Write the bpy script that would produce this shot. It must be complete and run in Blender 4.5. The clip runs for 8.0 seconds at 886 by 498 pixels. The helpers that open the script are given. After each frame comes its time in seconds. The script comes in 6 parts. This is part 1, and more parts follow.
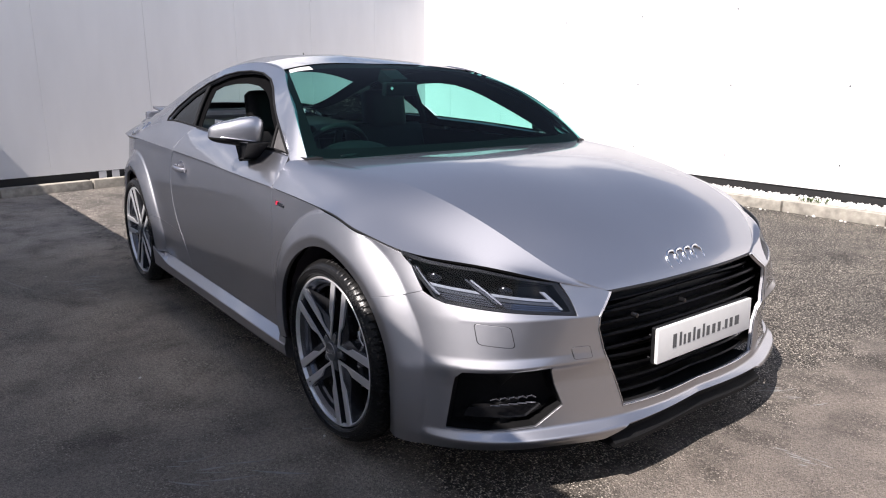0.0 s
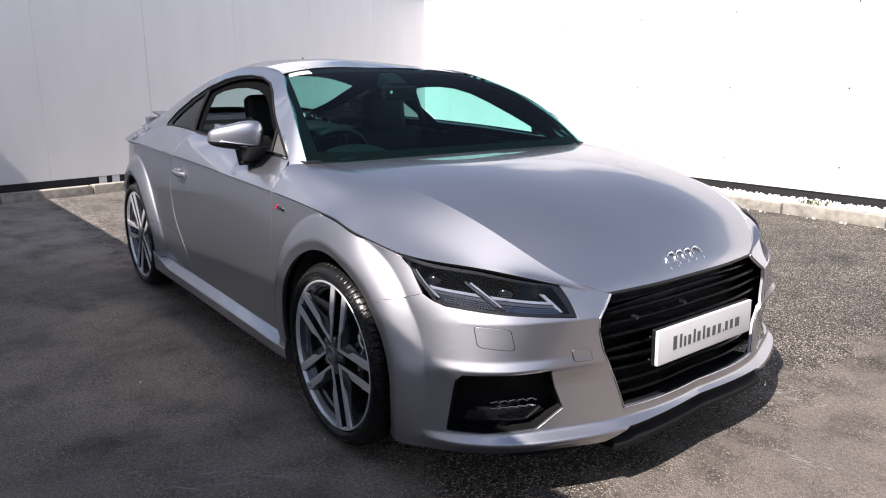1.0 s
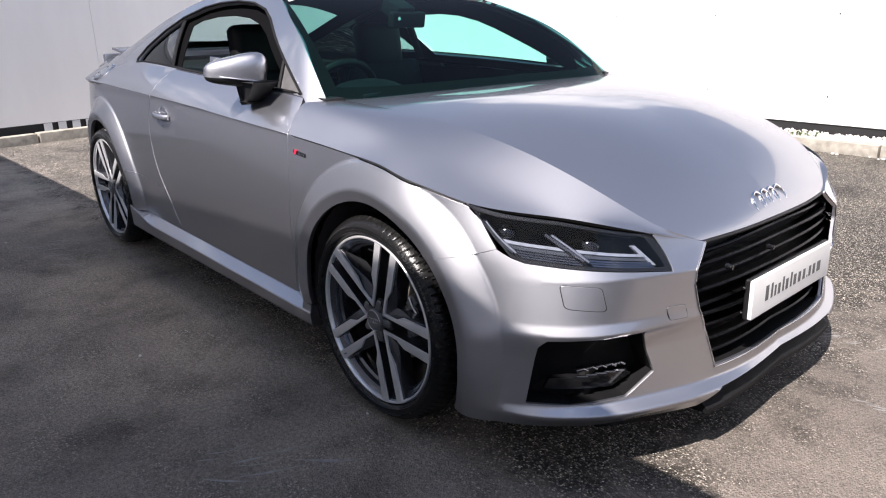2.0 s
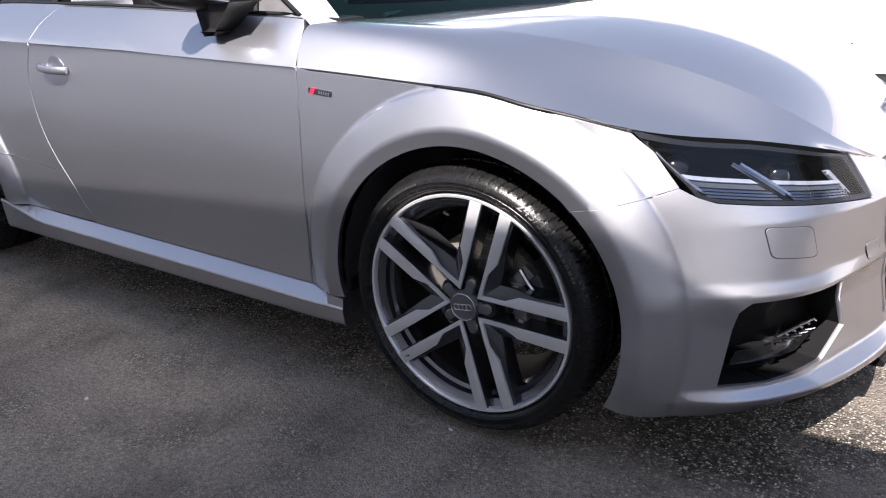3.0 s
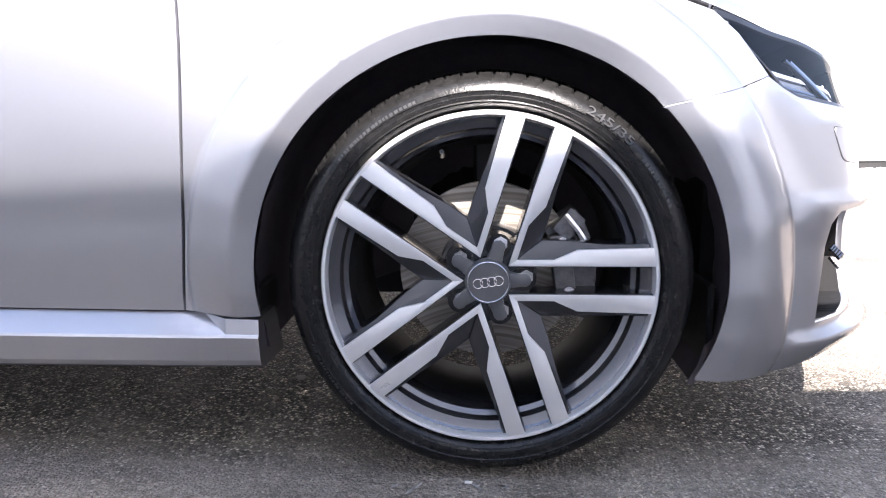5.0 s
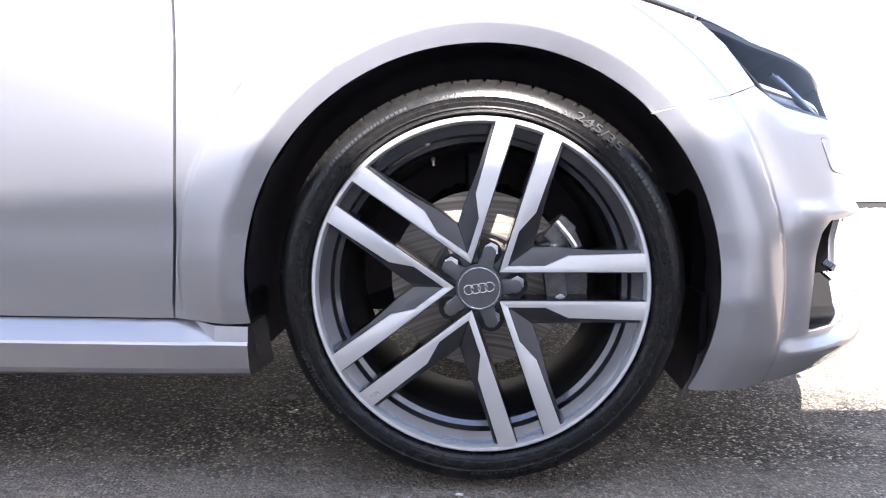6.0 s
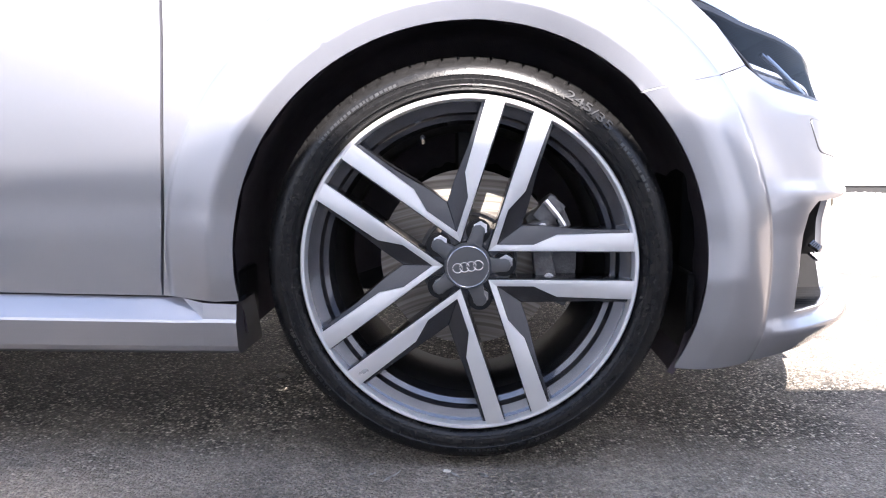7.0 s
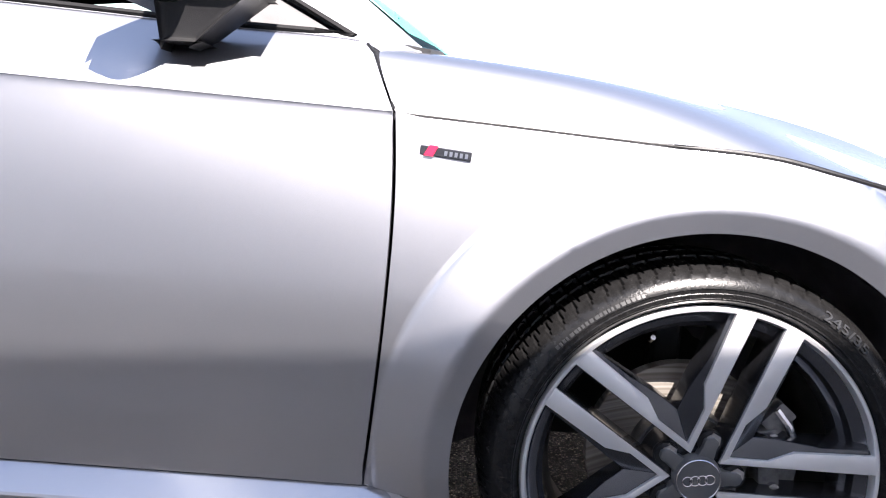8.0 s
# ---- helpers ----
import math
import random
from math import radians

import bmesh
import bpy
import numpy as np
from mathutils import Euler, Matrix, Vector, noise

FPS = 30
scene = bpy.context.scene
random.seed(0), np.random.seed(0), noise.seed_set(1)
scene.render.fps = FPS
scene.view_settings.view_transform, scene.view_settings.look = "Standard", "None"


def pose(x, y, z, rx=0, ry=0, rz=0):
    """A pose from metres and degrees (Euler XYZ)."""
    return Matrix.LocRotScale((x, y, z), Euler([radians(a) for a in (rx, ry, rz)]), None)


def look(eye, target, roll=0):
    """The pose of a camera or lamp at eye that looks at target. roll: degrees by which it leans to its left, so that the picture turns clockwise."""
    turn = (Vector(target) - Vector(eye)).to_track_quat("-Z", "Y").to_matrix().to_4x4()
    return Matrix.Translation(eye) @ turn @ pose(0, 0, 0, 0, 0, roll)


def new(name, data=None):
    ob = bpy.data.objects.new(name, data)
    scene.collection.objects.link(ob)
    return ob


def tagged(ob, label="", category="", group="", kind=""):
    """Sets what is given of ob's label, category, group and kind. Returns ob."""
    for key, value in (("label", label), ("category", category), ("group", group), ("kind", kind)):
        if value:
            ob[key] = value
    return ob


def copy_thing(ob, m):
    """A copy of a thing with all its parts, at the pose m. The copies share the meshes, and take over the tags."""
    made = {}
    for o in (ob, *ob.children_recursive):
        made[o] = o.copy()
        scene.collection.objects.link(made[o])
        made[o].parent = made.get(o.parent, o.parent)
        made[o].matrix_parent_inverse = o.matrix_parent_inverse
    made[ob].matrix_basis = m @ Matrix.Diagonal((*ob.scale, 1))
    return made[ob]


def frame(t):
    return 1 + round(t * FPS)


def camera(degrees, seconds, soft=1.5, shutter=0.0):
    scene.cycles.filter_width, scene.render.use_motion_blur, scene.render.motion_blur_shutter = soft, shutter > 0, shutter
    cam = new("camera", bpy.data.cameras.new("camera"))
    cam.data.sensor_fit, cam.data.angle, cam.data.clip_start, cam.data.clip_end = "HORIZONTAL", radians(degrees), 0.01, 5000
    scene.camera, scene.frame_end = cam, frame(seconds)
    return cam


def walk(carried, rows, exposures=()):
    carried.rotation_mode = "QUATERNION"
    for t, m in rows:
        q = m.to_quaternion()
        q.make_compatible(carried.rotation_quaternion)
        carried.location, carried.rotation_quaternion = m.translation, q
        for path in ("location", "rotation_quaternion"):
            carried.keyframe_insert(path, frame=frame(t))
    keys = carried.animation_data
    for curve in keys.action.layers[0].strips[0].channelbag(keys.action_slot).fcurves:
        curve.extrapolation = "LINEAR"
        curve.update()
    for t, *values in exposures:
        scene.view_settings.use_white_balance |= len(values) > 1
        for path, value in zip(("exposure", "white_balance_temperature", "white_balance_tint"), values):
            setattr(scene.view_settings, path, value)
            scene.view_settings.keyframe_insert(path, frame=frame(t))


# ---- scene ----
cam = camera(64.81, 8.0, soft=1.1)
PATH = [
    (0, (1.982, -1.968, 1.213), (0.439, -0.788, 0.741), 0.12),
    (0.5, (1.985, -1.970, 1.210), (0.437, -0.792, 0.746), -0.07),
    (1, (1.984, -1.967, 1.210), (0.438, -0.786, 0.749), -0.13),
    (2.3, (1.339, -2.051, 1.123), (-0.024, -0.741, 0.470), -1.34),
    (2.5, (1.185, -2.057, 1.084), (-0.131, -0.690, 0.450), -1.60),
    (2.7, (1.021, -2.061, 1.041), (-0.218, -0.641, 0.371), -2.38),
    (3, (0.763, -2.104, 0.979), (-0.302, -0.561, 0.282), -2.11),
    (3.2, (0.617, -2.094, 0.940), (-0.294, -0.449, 0.260), -2.19),
    (3.5, (0.385, -2.069, 0.867), (-0.274, -0.297, 0.215), -1.00),
    (3.7, (0.272, -2.028, 0.824), (-0.248, -0.212, 0.166), -1.43),
    (4, (0.113, -1.992, 0.724), (-0.198, -0.110, 0.123), -0.13),
    (4.2, (0.041, -1.973, 0.682), (-0.162, -0.058, 0.142), -0.18),
    (5.3, (-0.011, -1.967, 0.513), (-0.119, 0.011, 0.239), -0.44),
    (5.5, (-0.004, -1.967, 0.493), (-0.116, 0.017, 0.263), -0.23),
    (6, (0.003, -1.975, 0.498), (-0.106, 0.009, 0.274), -0.37),
    (6.5, (0.008, -1.975, 0.492), (-0.112, 0.007, 0.254), -0.18),
    (7, (0.007, -1.976, 0.492), (-0.078, 0.003, 0.218), -0.00),
    (7.5, (-0.099, -1.955, 0.533), (-0.178, 0.027, 0.275), -0.07),
    (7.6, (-0.146, -1.948, 0.584), (-0.223, 0.031, 0.308), 0.59),
    (7.7, (-0.237, -1.930, 0.641), (-0.237, 0.047, 0.341), 1.83),
    (7.8, (-0.308, -1.909, 0.701), (-0.268, 0.063, 0.372), 2.32),
    (7.9, (-0.324, -1.894, 0.756), (-0.348, 0.076, 0.416), 2.70),
    (8, (-0.375, -1.882, 0.782), (-0.400, 0.094, 0.478), 3.28),
]
KELVIN, TINT = 6980, 15
EXPOSURES = [(t, stops, KELVIN, TINT) for t, stops in ((0.0, 1.31), (2.4, 1.68), (3.2, 2.10), (4.0, 2.65), (5.0, 3.36), (7.4, 3.42), (7.9, 3.00), (8.0, 2.74))]
walk(cam, [(t, look(eye, target, roll)) for t, eye, target, roll in PATH], EXPOSURES)

# ---- sky and sun ----
SUN_WAY = Vector((-0.18, 0.70, -1.0)).normalized()
sky_world = bpy.data.worlds.new("sky")
scene.world = sky_world
sky_world.use_nodes = True
wn, wl = sky_world.node_tree.nodes, sky_world.node_tree.links
sky = wn.new("ShaderNodeTexSky")
sky.sky_type = "NISHITA"
sky.sun_disc = False
sky.sun_elevation = math.asin(-SUN_WAY.z)
sky.sun_rotation = math.atan2(-SUN_WAY.x, -SUN_WAY.y)
sky.air_density, sky.dust_density, sky.altitude = 0.9, 0.0, 1200.0
# thin fair-weather clouds all over the sky
wc = wn.new("ShaderNodeTexCoord")
wmap = wn.new("ShaderNodeMapping")
wmap.inputs["Scale"].default_value = (1.0, 1.0, 2.4)
wnoise = wn.new("ShaderNodeTexNoise")
wnoise.inputs["Scale"].default_value = 2.6
wnoise.inputs["Detail"].default_value = 7.0
wnoise.inputs["Roughness"].default_value = 0.58
wramp = wn.new("ShaderNodeValToRGB")
wramp.color_ramp.elements[0].position, wramp.color_ramp.elements[1].position = 0.60, 0.74
wmix = wn.new("ShaderNodeMixRGB")
wmix.inputs[2].default_value = (10.0, 10.3, 11.0, 1)
wl.new(wc.outputs["Generated"], wmap.inputs["Vector"])
wl.new(wmap.outputs[0], wnoise.inputs["Vector"])
# a bank of cloud low over one quarter of the horizon
wsep, wlow, wsum = wn.new("ShaderNodeSeparateXYZ"), wn.new("ShaderNodeMapRange"), wn.new("ShaderNodeMath")
wlow.inputs["From Min"].default_value, wlow.inputs["From Max"].default_value = 0.30, 0.46
wlow.inputs["To Min"].default_value, wlow.inputs["To Max"].default_value = 0.17, 0.0
wl.new(wc.outputs["Generated"], wsep.inputs[0])
wl.new(wsep.outputs["Z"], wlow.inputs["Value"])
wl.new(wnoise.outputs["Fac"], wsum.inputs[0])
wside, wbank = wn.new("ShaderNodeMapRange"), wn.new("ShaderNodeMath")
wside.inputs["From Min"].default_value, wside.inputs["From Max"].default_value = -0.12, -0.36
wbank.operation = "MULTIPLY"
wl.new(wsep.outputs["X"], wside.inputs["Value"])
wl.new(wlow.outputs[0], wbank.inputs[0])
wl.new(wside.outputs[0], wbank.inputs[1])
wl.new(wbank.outputs[0], wsum.inputs[1])
# clear sky high over the side wall
wclear, wover, wcut, wleft = wn.new("ShaderNodeMapRange"), wn.new("ShaderNodeMapRange"), wn.new("ShaderNodeMath"), wn.new("ShaderNodeMath")
wclear.inputs["From Min"].default_value, wclear.inputs["From Max"].default_value = 0.25, 0.60
wclear.inputs["To Max"].default_value = 0.14
wover.inputs["From Min"].default_value, wover.inputs["From Max"].default_value = 0.31, 0.37
wcut.operation, wleft.operation = "MULTIPLY", "SUBTRACT"
wl.new(wsep.outputs["Y"], wclear.inputs["Value"])
wl.new(wsep.outputs["Z"], wover.inputs["Value"])
wl.new(wclear.outputs[0], wcut.inputs[0])
wl.new(wover.outputs[0], wcut.inputs[1])
wl.new(wsum.outputs[0], wleft.inputs[0])
wl.new(wcut.outputs[0], wleft.inputs[1])
wl.new(wleft.outputs[0], wramp.inputs["Fac"])
wl.new(wramp.outputs["Color"], wmix.inputs[0])
haze = wn.new("ShaderNodeHueSaturation")
haze.inputs["Saturation"].default_value = 0.84
wl.new(sky.outputs[0], haze.inputs["Color"])
wl.new(haze.outputs[0], wmix.inputs[1])
wl.new(wmix.outputs[0], wn["Background"].inputs["Color"])
wn["Background"].inputs["Strength"].default_value = 0.073

sun_data = bpy.data.lights.new("sun", "SUN")
sun_data.energy, sun_data.angle, sun_data.color = 3.55, radians(0.35), (1.0, 0.985, 0.98)
sun = new("sun", sun_data)
sun.matrix_world = look((0, 0, 20), tuple(Vector((0, 0, 20)) + SUN_WAY))

# ---- materials ----
def base_material(name):
    m = bpy.data.materials.new(name)
    m.use_nodes = True
    return m, m.node_tree.nodes, m.node_tree.links, m.node_tree.nodes["Principled BSDF"]


def tex_noise(nodes, links, scale, detail=4.0, coord="Object", rough=0.55):
    tc = nodes.new("ShaderNodeTexCoord")
    nz = nodes.new("ShaderNodeTexNoise")
    nz.inputs["Scale"].default_value, nz.inputs["Detail"].default_value, nz.inputs["Roughness"].default_value = scale, detail, rough
    links.new(tc.outputs[coord], nz.inputs["Vector"])
    return nz


def ramp(nodes, links, source, stops):
    r = nodes.new("ShaderNodeValToRGB")
    els = r.color_ramp.elements
    while len(els) < len(stops):
        els.new(0.5)
    for e, (at, col) in zip(els, stops):
        e.position, e.color = at, (*col, 1)
    links.new(source, r.inputs["Fac"])
    return r


def simple(name, col, rough=0.5, metal=0.0, coat=0.0, vary=0.12, scale=30.0, bump=0.0, bump_scale=200.0, spec=0.5):
    """A plain surface with small variation of colour and gloss, and a fine relief."""
    m, n, l, b = base_material(name)
    nz = tex_noise(n, l, scale)
    r = ramp(n, l, nz.outputs["Fac"], [(0.3, [c * (1 - vary) for c in col]), (0.7, [min(1, c * (1 + vary)) for c in col])])
    l.new(r.outputs[0], b.inputs["Base Color"])
    b.inputs["Roughness"].default_value, b.inputs["Metallic"].default_value = rough, metal
    b.inputs["Coat Weight"].default_value, b.inputs["Coat Roughness"].default_value = coat, 0.04
    b.inputs["Specular IOR Level"].default_value = spec
    mr = n.new("ShaderNodeMapRange")
    mr.inputs["To Min"].default_value, mr.inputs["To Max"].default_value = rough * 0.85, min(1, rough * 1.15)
    l.new(nz.outputs["Fac"], mr.inputs["Value"])
    l.new(mr.outputs[0], b.inputs["Roughness"])
    if bump:
        nb = tex_noise(n, l, bump_scale, 3.0)
        bp = n.new("ShaderNodeBump")
        bp.inputs["Strength"].default_value, bp.inputs["Distance"].default_value = bump, 0.004
        l.new(nb.outputs["Fac"], bp.inputs["Height"])
        l.new(bp.outputs[0], b.inputs["Normal"])
    return m


def paint_material():
    """Silver metallic car paint: tilted flakes with a broad sheen and a tighter one, under a smooth clear coat."""
    m, n, l, b = base_material("silver_paint")
    n.remove(b)
    fl = tex_noise(n, l, 2600.0, 1.0)
    varied = tex_noise(n, l, 3.0, 5.0)
    c = ramp(n, l, fl.outputs["Fac"], [(0.3, (0.49, 0.490, 0.520)), (0.7, (0.61, 0.610, 0.645))])
    mr = n.new("ShaderNodeMapRange")
    mr.inputs["To Min"].default_value, mr.inputs["To Max"].default_value = 0.54, 0.58
    l.new(varied.outputs["Fac"], mr.inputs["Value"])
    broad, tight, coat = (n.new("ShaderNodeBsdfGlossy") for _ in range(3))
    broad.distribution = tight.distribution = "BECKMANN"
    l.new(c.outputs[0], broad.inputs["Color"]); l.new(c.outputs[0], tight.inputs["Color"])
    l.new(mr.outputs[0], broad.inputs["Roughness"])
    tight.inputs["Roughness"].default_value = 0.27
    coat.inputs["Roughness"].default_value = 0.012
    flakes, pigment, top = (n.new("ShaderNodeMixShader") for _ in range(3))
    flakes.inputs[0].default_value = 0.48
    l.new(broad.outputs[0], flakes.inputs[1]); l.new(tight.outputs[0], flakes.inputs[2])
    dull = n.new("ShaderNodeBsdfDiffuse")
    dull.inputs["Color"].default_value = (0.240, 0.243, 0.265, 1)
    pigment.inputs[0].default_value = 0.15
    l.new(flakes.outputs[0], pigment.inputs[1]); l.new(dull.outputs[0], pigment.inputs[2])
    fr = n.new("ShaderNodeFresnel")
    fr.inputs["IOR"].default_value = 1.68
    l.new(fr.outputs[0], top.inputs[0]); l.new(pigment.outputs[0], top.inputs[1]); l.new(coat.outputs[0], top.inputs[2])
    l.new(top.outputs[0], n["Material Output"].inputs["Surface"])
    return m


def glass_material(name, tint, gloss_rough=0.0, edge_gloss=0.62):
    m, n, l, b = base_material(name)
    n.remove(b)
    tr = n.new("ShaderNodeBsdfTransparent")
    tr.inputs["Color"].default_value = (*tint, 1)
    gl = n.new("ShaderNodeBsdfGlossy")
    gl.inputs["Roughness"].default_value = gloss_rough
    lw = n.new("ShaderNodeLayerWeight")
    lw.inputs["Blend"].default_value = 0.5
    pw = n.new("ShaderNodeMath")
    pw.operation = "POWER"
    pw.inputs[1].default_value = 4.0
    l.new(lw.outputs["Facing"], pw.inputs[0])
    fr = n.new("ShaderNodeMath")
    fr.operation = "MULTIPLY_ADD"
    fr.inputs[1].default_value, fr.inputs[2].default_value = edge_gloss, 0.035
    l.new(pw.outputs[0], fr.inputs[0])
    mx = n.new("ShaderNodeMixShader")
    l.new(fr.outputs[0], mx.inputs[0])
    l.new(tr.outputs[0], mx.inputs[1])
    l.new(gl.outputs[0], mx.inputs[2])
    l.new(mx.outputs[0], n["Material Output"].inputs["Surface"])
    return m


def asphalt_material():
    """Dark binder with pale and dark stones a few millimetres across, worn smoother and dirtier in patches."""
    m, n, l, b = base_material("asphalt")
    tc = n.new("ShaderNodeTexCoord")
    vo = n.new("ShaderNodeTexVoronoi")
    vo.inputs["Scale"].default_value, vo.inputs["Randomness"].default_value = 190.0, 1.0
    l.new(tc.outputs["Object"], vo.inputs["Vector"])
    sep = n.new("ShaderNodeSeparateColor")
    l.new(vo.outputs["Color"], sep.inputs[0])
    stone = ramp(n, l, sep.outputs[0], [(0.0, (0.013, 0.0127, 0.0123)), (0.46, (0.034, 0.033, 0.0318)), (0.66, (0.120, 0.1165, 0.1115)), (0.86, (0.31, 0.30, 0.287)), (1.0, (0.72, 0.70, 0.67))])
    edge = ramp(n, l, vo.outputs["Distance"], [(0.22, (1, 1, 1)), (0.60, (0.20, 0.20, 0.20))])
    grit = n.new("ShaderNodeMixRGB")
    grit.blend_type = "MULTIPLY"
    grit.inputs[0].default_value = 0.85
    l.new(stone.outputs[0], grit.inputs[1]); l.new(edge.outputs[0], grit.inputs[2])
    fine = tex_noise(n, l, 240.0, 3.0, rough=0.7)
    pit = tex_noise(n, l, 75.0, 4.0, rough=0.75)
    both_ = n.new("ShaderNodeMath")
    both_.operation = "MULTIPLY"
    l.new(fine.outputs["Fac"], both_.inputs[0]); l.new(pit.outputs["Fac"], both_.inputs[1])
    dirt = ramp(n, l, both_.outputs[0], [(0.10, (0.055, 0.0525, 0.050)), (0.25, (0.172, 0.164, 0.156)), (0.40, (0.29, 0.277, 0.262))])
    mid = tex_noise(n, l, 5.0, 7.0, rough=0.62)
    cover = ramp(n, l, mid.outputs["Fac"], [(0.34, (0.56, 0.56, 0.56)), (0.54, (0.94, 0.94, 0.94))])
    # the lane beside the bay and the ground ahead are trodden and silted up, the bay itself is open grit
    xyz = n.new("ShaderNodeSeparateXYZ")
    l.new(tc.outputs["Object"], xyz.inputs[0])
    wob = n.new("ShaderNodeMath")
    wob.operation = "MULTIPLY_ADD"
    wob.inputs[1].default_value = 0.8
    l.new(mid.outputs["Fac"], wob.inputs[0]); l.new(xyz.outputs["Y"], wob.inputs[2])
    lane = n.new("ShaderNodeMapRange")
    lane.inputs["From Min"].default_value, lane.inputs["From Max"].default_value = -0.52, -0.33
    lane.inputs["To Min"].default_value, lane.inputs["To Max"].default_value = 1.0, 0.07
    l.new(wob.outputs[0], lane.inputs["Value"])
    wobx = n.new("ShaderNodeMath")
    wobx.operation = "MULTIPLY_ADD"
    wobx.inputs[1].default_value = 0.8
    l.new(mid.outputs["Fac"], wobx.inputs[0]); l.new(xyz.outputs["X"], wobx.inputs[2])
    front = n.new("ShaderNodeMapRange")
    front.inputs["From Min"].default_value, front.inputs["From Max"].default_value = 1.04, 1.30
    front.inputs["To Max"].default_value = 0.92
    l.new(wobx.outputs[0], front.inputs["Value"])
    trodden = n.new("ShaderNodeMath")
    trodden.operation = "MAXIMUM"
    l.new(lane.outputs[0], trodden.inputs[0]); l.new(front.outputs[0], trodden.inputs[1])
    silt = n.new("ShaderNodeMath")
    silt.operation = "MULTIPLY"
    l.new(cover.outputs[0], silt.inputs[0]); l.new(trodden.outputs[0], silt.inputs[1])
    mix = n.new("ShaderNodeMixRGB")
    l.new(silt.outputs[0], mix.inputs[0]); l.new(grit.outputs[0], mix.inputs[1]); l.new(dirt.outputs[0], mix.inputs[2])
    big = tex_noise(n, l, 0.9, 6.0)
    c3 = ramp(n, l, big.outputs["Fac"], [(0.32, (0.78, 0.78, 0.79)), (0.66, (1.22, 1.19, 1.15))])
    blot = tex_noise(n, l, 2.7, 5.0, rough=0.6)
    c4 = ramp(n, l, blot.outputs["Fac"], [(0.30, (0.55, 0.55, 0.55)), (0.48, (1.0, 1.0, 1.0)), (0.70, (1.22, 1.22, 1.2))])
    m1, m2 = n.new("ShaderNodeMixRGB"), n.new("ShaderNodeMixRGB")
    m1.blend_type = m2.blend_type = "MULTIPLY"
    m1.inputs[0].default_value = m2.inputs[0].default_value = 1.0
    l.new(mix.outputs[0], m1.inputs[1]); l.new(c3.outputs[0], m1.inputs[2])
    l.new(m1.outputs[0], m2.inputs[1]); l.new(c4.outputs[0], m2.inputs[2])
    gain = n.new("ShaderNodeMixRGB")
    gain.blend_type = "MULTIPLY"
    gain.inputs[0].default_value, gain.inputs[2].default_value = 1.0, (1.46, 1.375, 1.265, 1)
    # paler ground in the far corner behind the bay
    rear, varied = n.new("ShaderNodeMapRange"), n.new("ShaderNodeMixRGB")
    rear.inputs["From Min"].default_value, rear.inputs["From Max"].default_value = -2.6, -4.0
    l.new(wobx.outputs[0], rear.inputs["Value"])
    varied.blend_type = "MULTIPLY"
    varied.inputs[2].default_value = (1.55, 1.56, 1.60, 1)
    l.new(rear.outputs[0], varied.inputs[0]); l.new(m2.outputs[0], varied.inputs[1])
    # ground ahead of the bay: colour darkened to tone down the sunlit stretch
    ahead = n.new("ShaderNodeMixRGB")
    ahead.blend_type = "MULTIPLY"
    ahead.inputs[2].default_value = (0.77, 0.745, 0.765, 1)
    l.new(front.outputs[0], ahead.inputs[0]); l.new(varied.outputs[0], ahead.inputs[1])
    l.new(ahead.outputs[0], gain.inputs[1])
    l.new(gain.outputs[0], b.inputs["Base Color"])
    b.inputs["Roughness"].default_value, b.inputs["Specular IOR Level"].default_value = 0.72, 0.22
    bp = n.new("ShaderNodeBump")
    bp.inputs["Strength"].default_value, bp.inputs["Distance"].default_value, bp.invert = 1.0, 0.007, True
    l.new(vo.outputs["Distance"], bp.inputs["Height"])
    l.new(bp.outputs[0], b.inputs["Normal"])
    return m


def wall_material():
    m, n, l, b = base_material("white_cladding")
    tc = n.new("ShaderNodeTexCoord")
    mp = n.new("ShaderNodeMapping")
    mp.inputs["Scale"].default_value = (1.2, 1.2, 0.35)
    nz = n.new("ShaderNodeTexNoise")
    nz.inputs["Scale"].default_value, nz.inputs["Detail"].default_value = 3.0, 6.0
    l.new(tc.outputs["Object"], mp.inputs[0]); l.new(mp.outputs[0], nz.inputs["Vector"])
    c = ramp(n, l, nz.outputs["Fac"], [(0.3, (0.69, 0.685, 0.69)), (0.7, (0.74, 0.735, 0.74))])
    l.new(c.outputs[0], b.inputs["Base Color"])
    b.inputs["Roughness"].default_value = 0.55
    return m


def tread_disc_material():
    m, n, l, b = base_material("brake_steel")
    tc = n.new("ShaderNodeTexCoord")
    wv = n.new("ShaderNodeTexNoise")
    sp = n.new("ShaderNodeVectorMath")
    sp.operation = "MULTIPLY"
    sp.inputs[1].default_value = (1, 0, 1)
    ln = n.new("ShaderNodeVectorMath")
    ln.operation = "LENGTH"
    l.new(tc.outputs["Object"], sp.inputs[0]); l.new(sp.outputs[0], ln.inputs[0])
    wv.noise_dimensions = "1D"
    wv.inputs["Scale"].default_value, wv.inputs["Detail"].default_value = 160.0, 4.0
    l.new(ln.outputs["Value"], wv.inputs["W"])
    c = ramp(n, l, wv.outputs["Fac"], [(0.3, (0.19, 0.165, 0.14)), (0.7, (0.42, 0.39, 0.355))])
    l.new(c.outputs[0], b.inputs["Base Color"])
    b.inputs["Metallic"].default_value, b.inputs["Roughness"].default_value = 0.45, 0.45
    return m


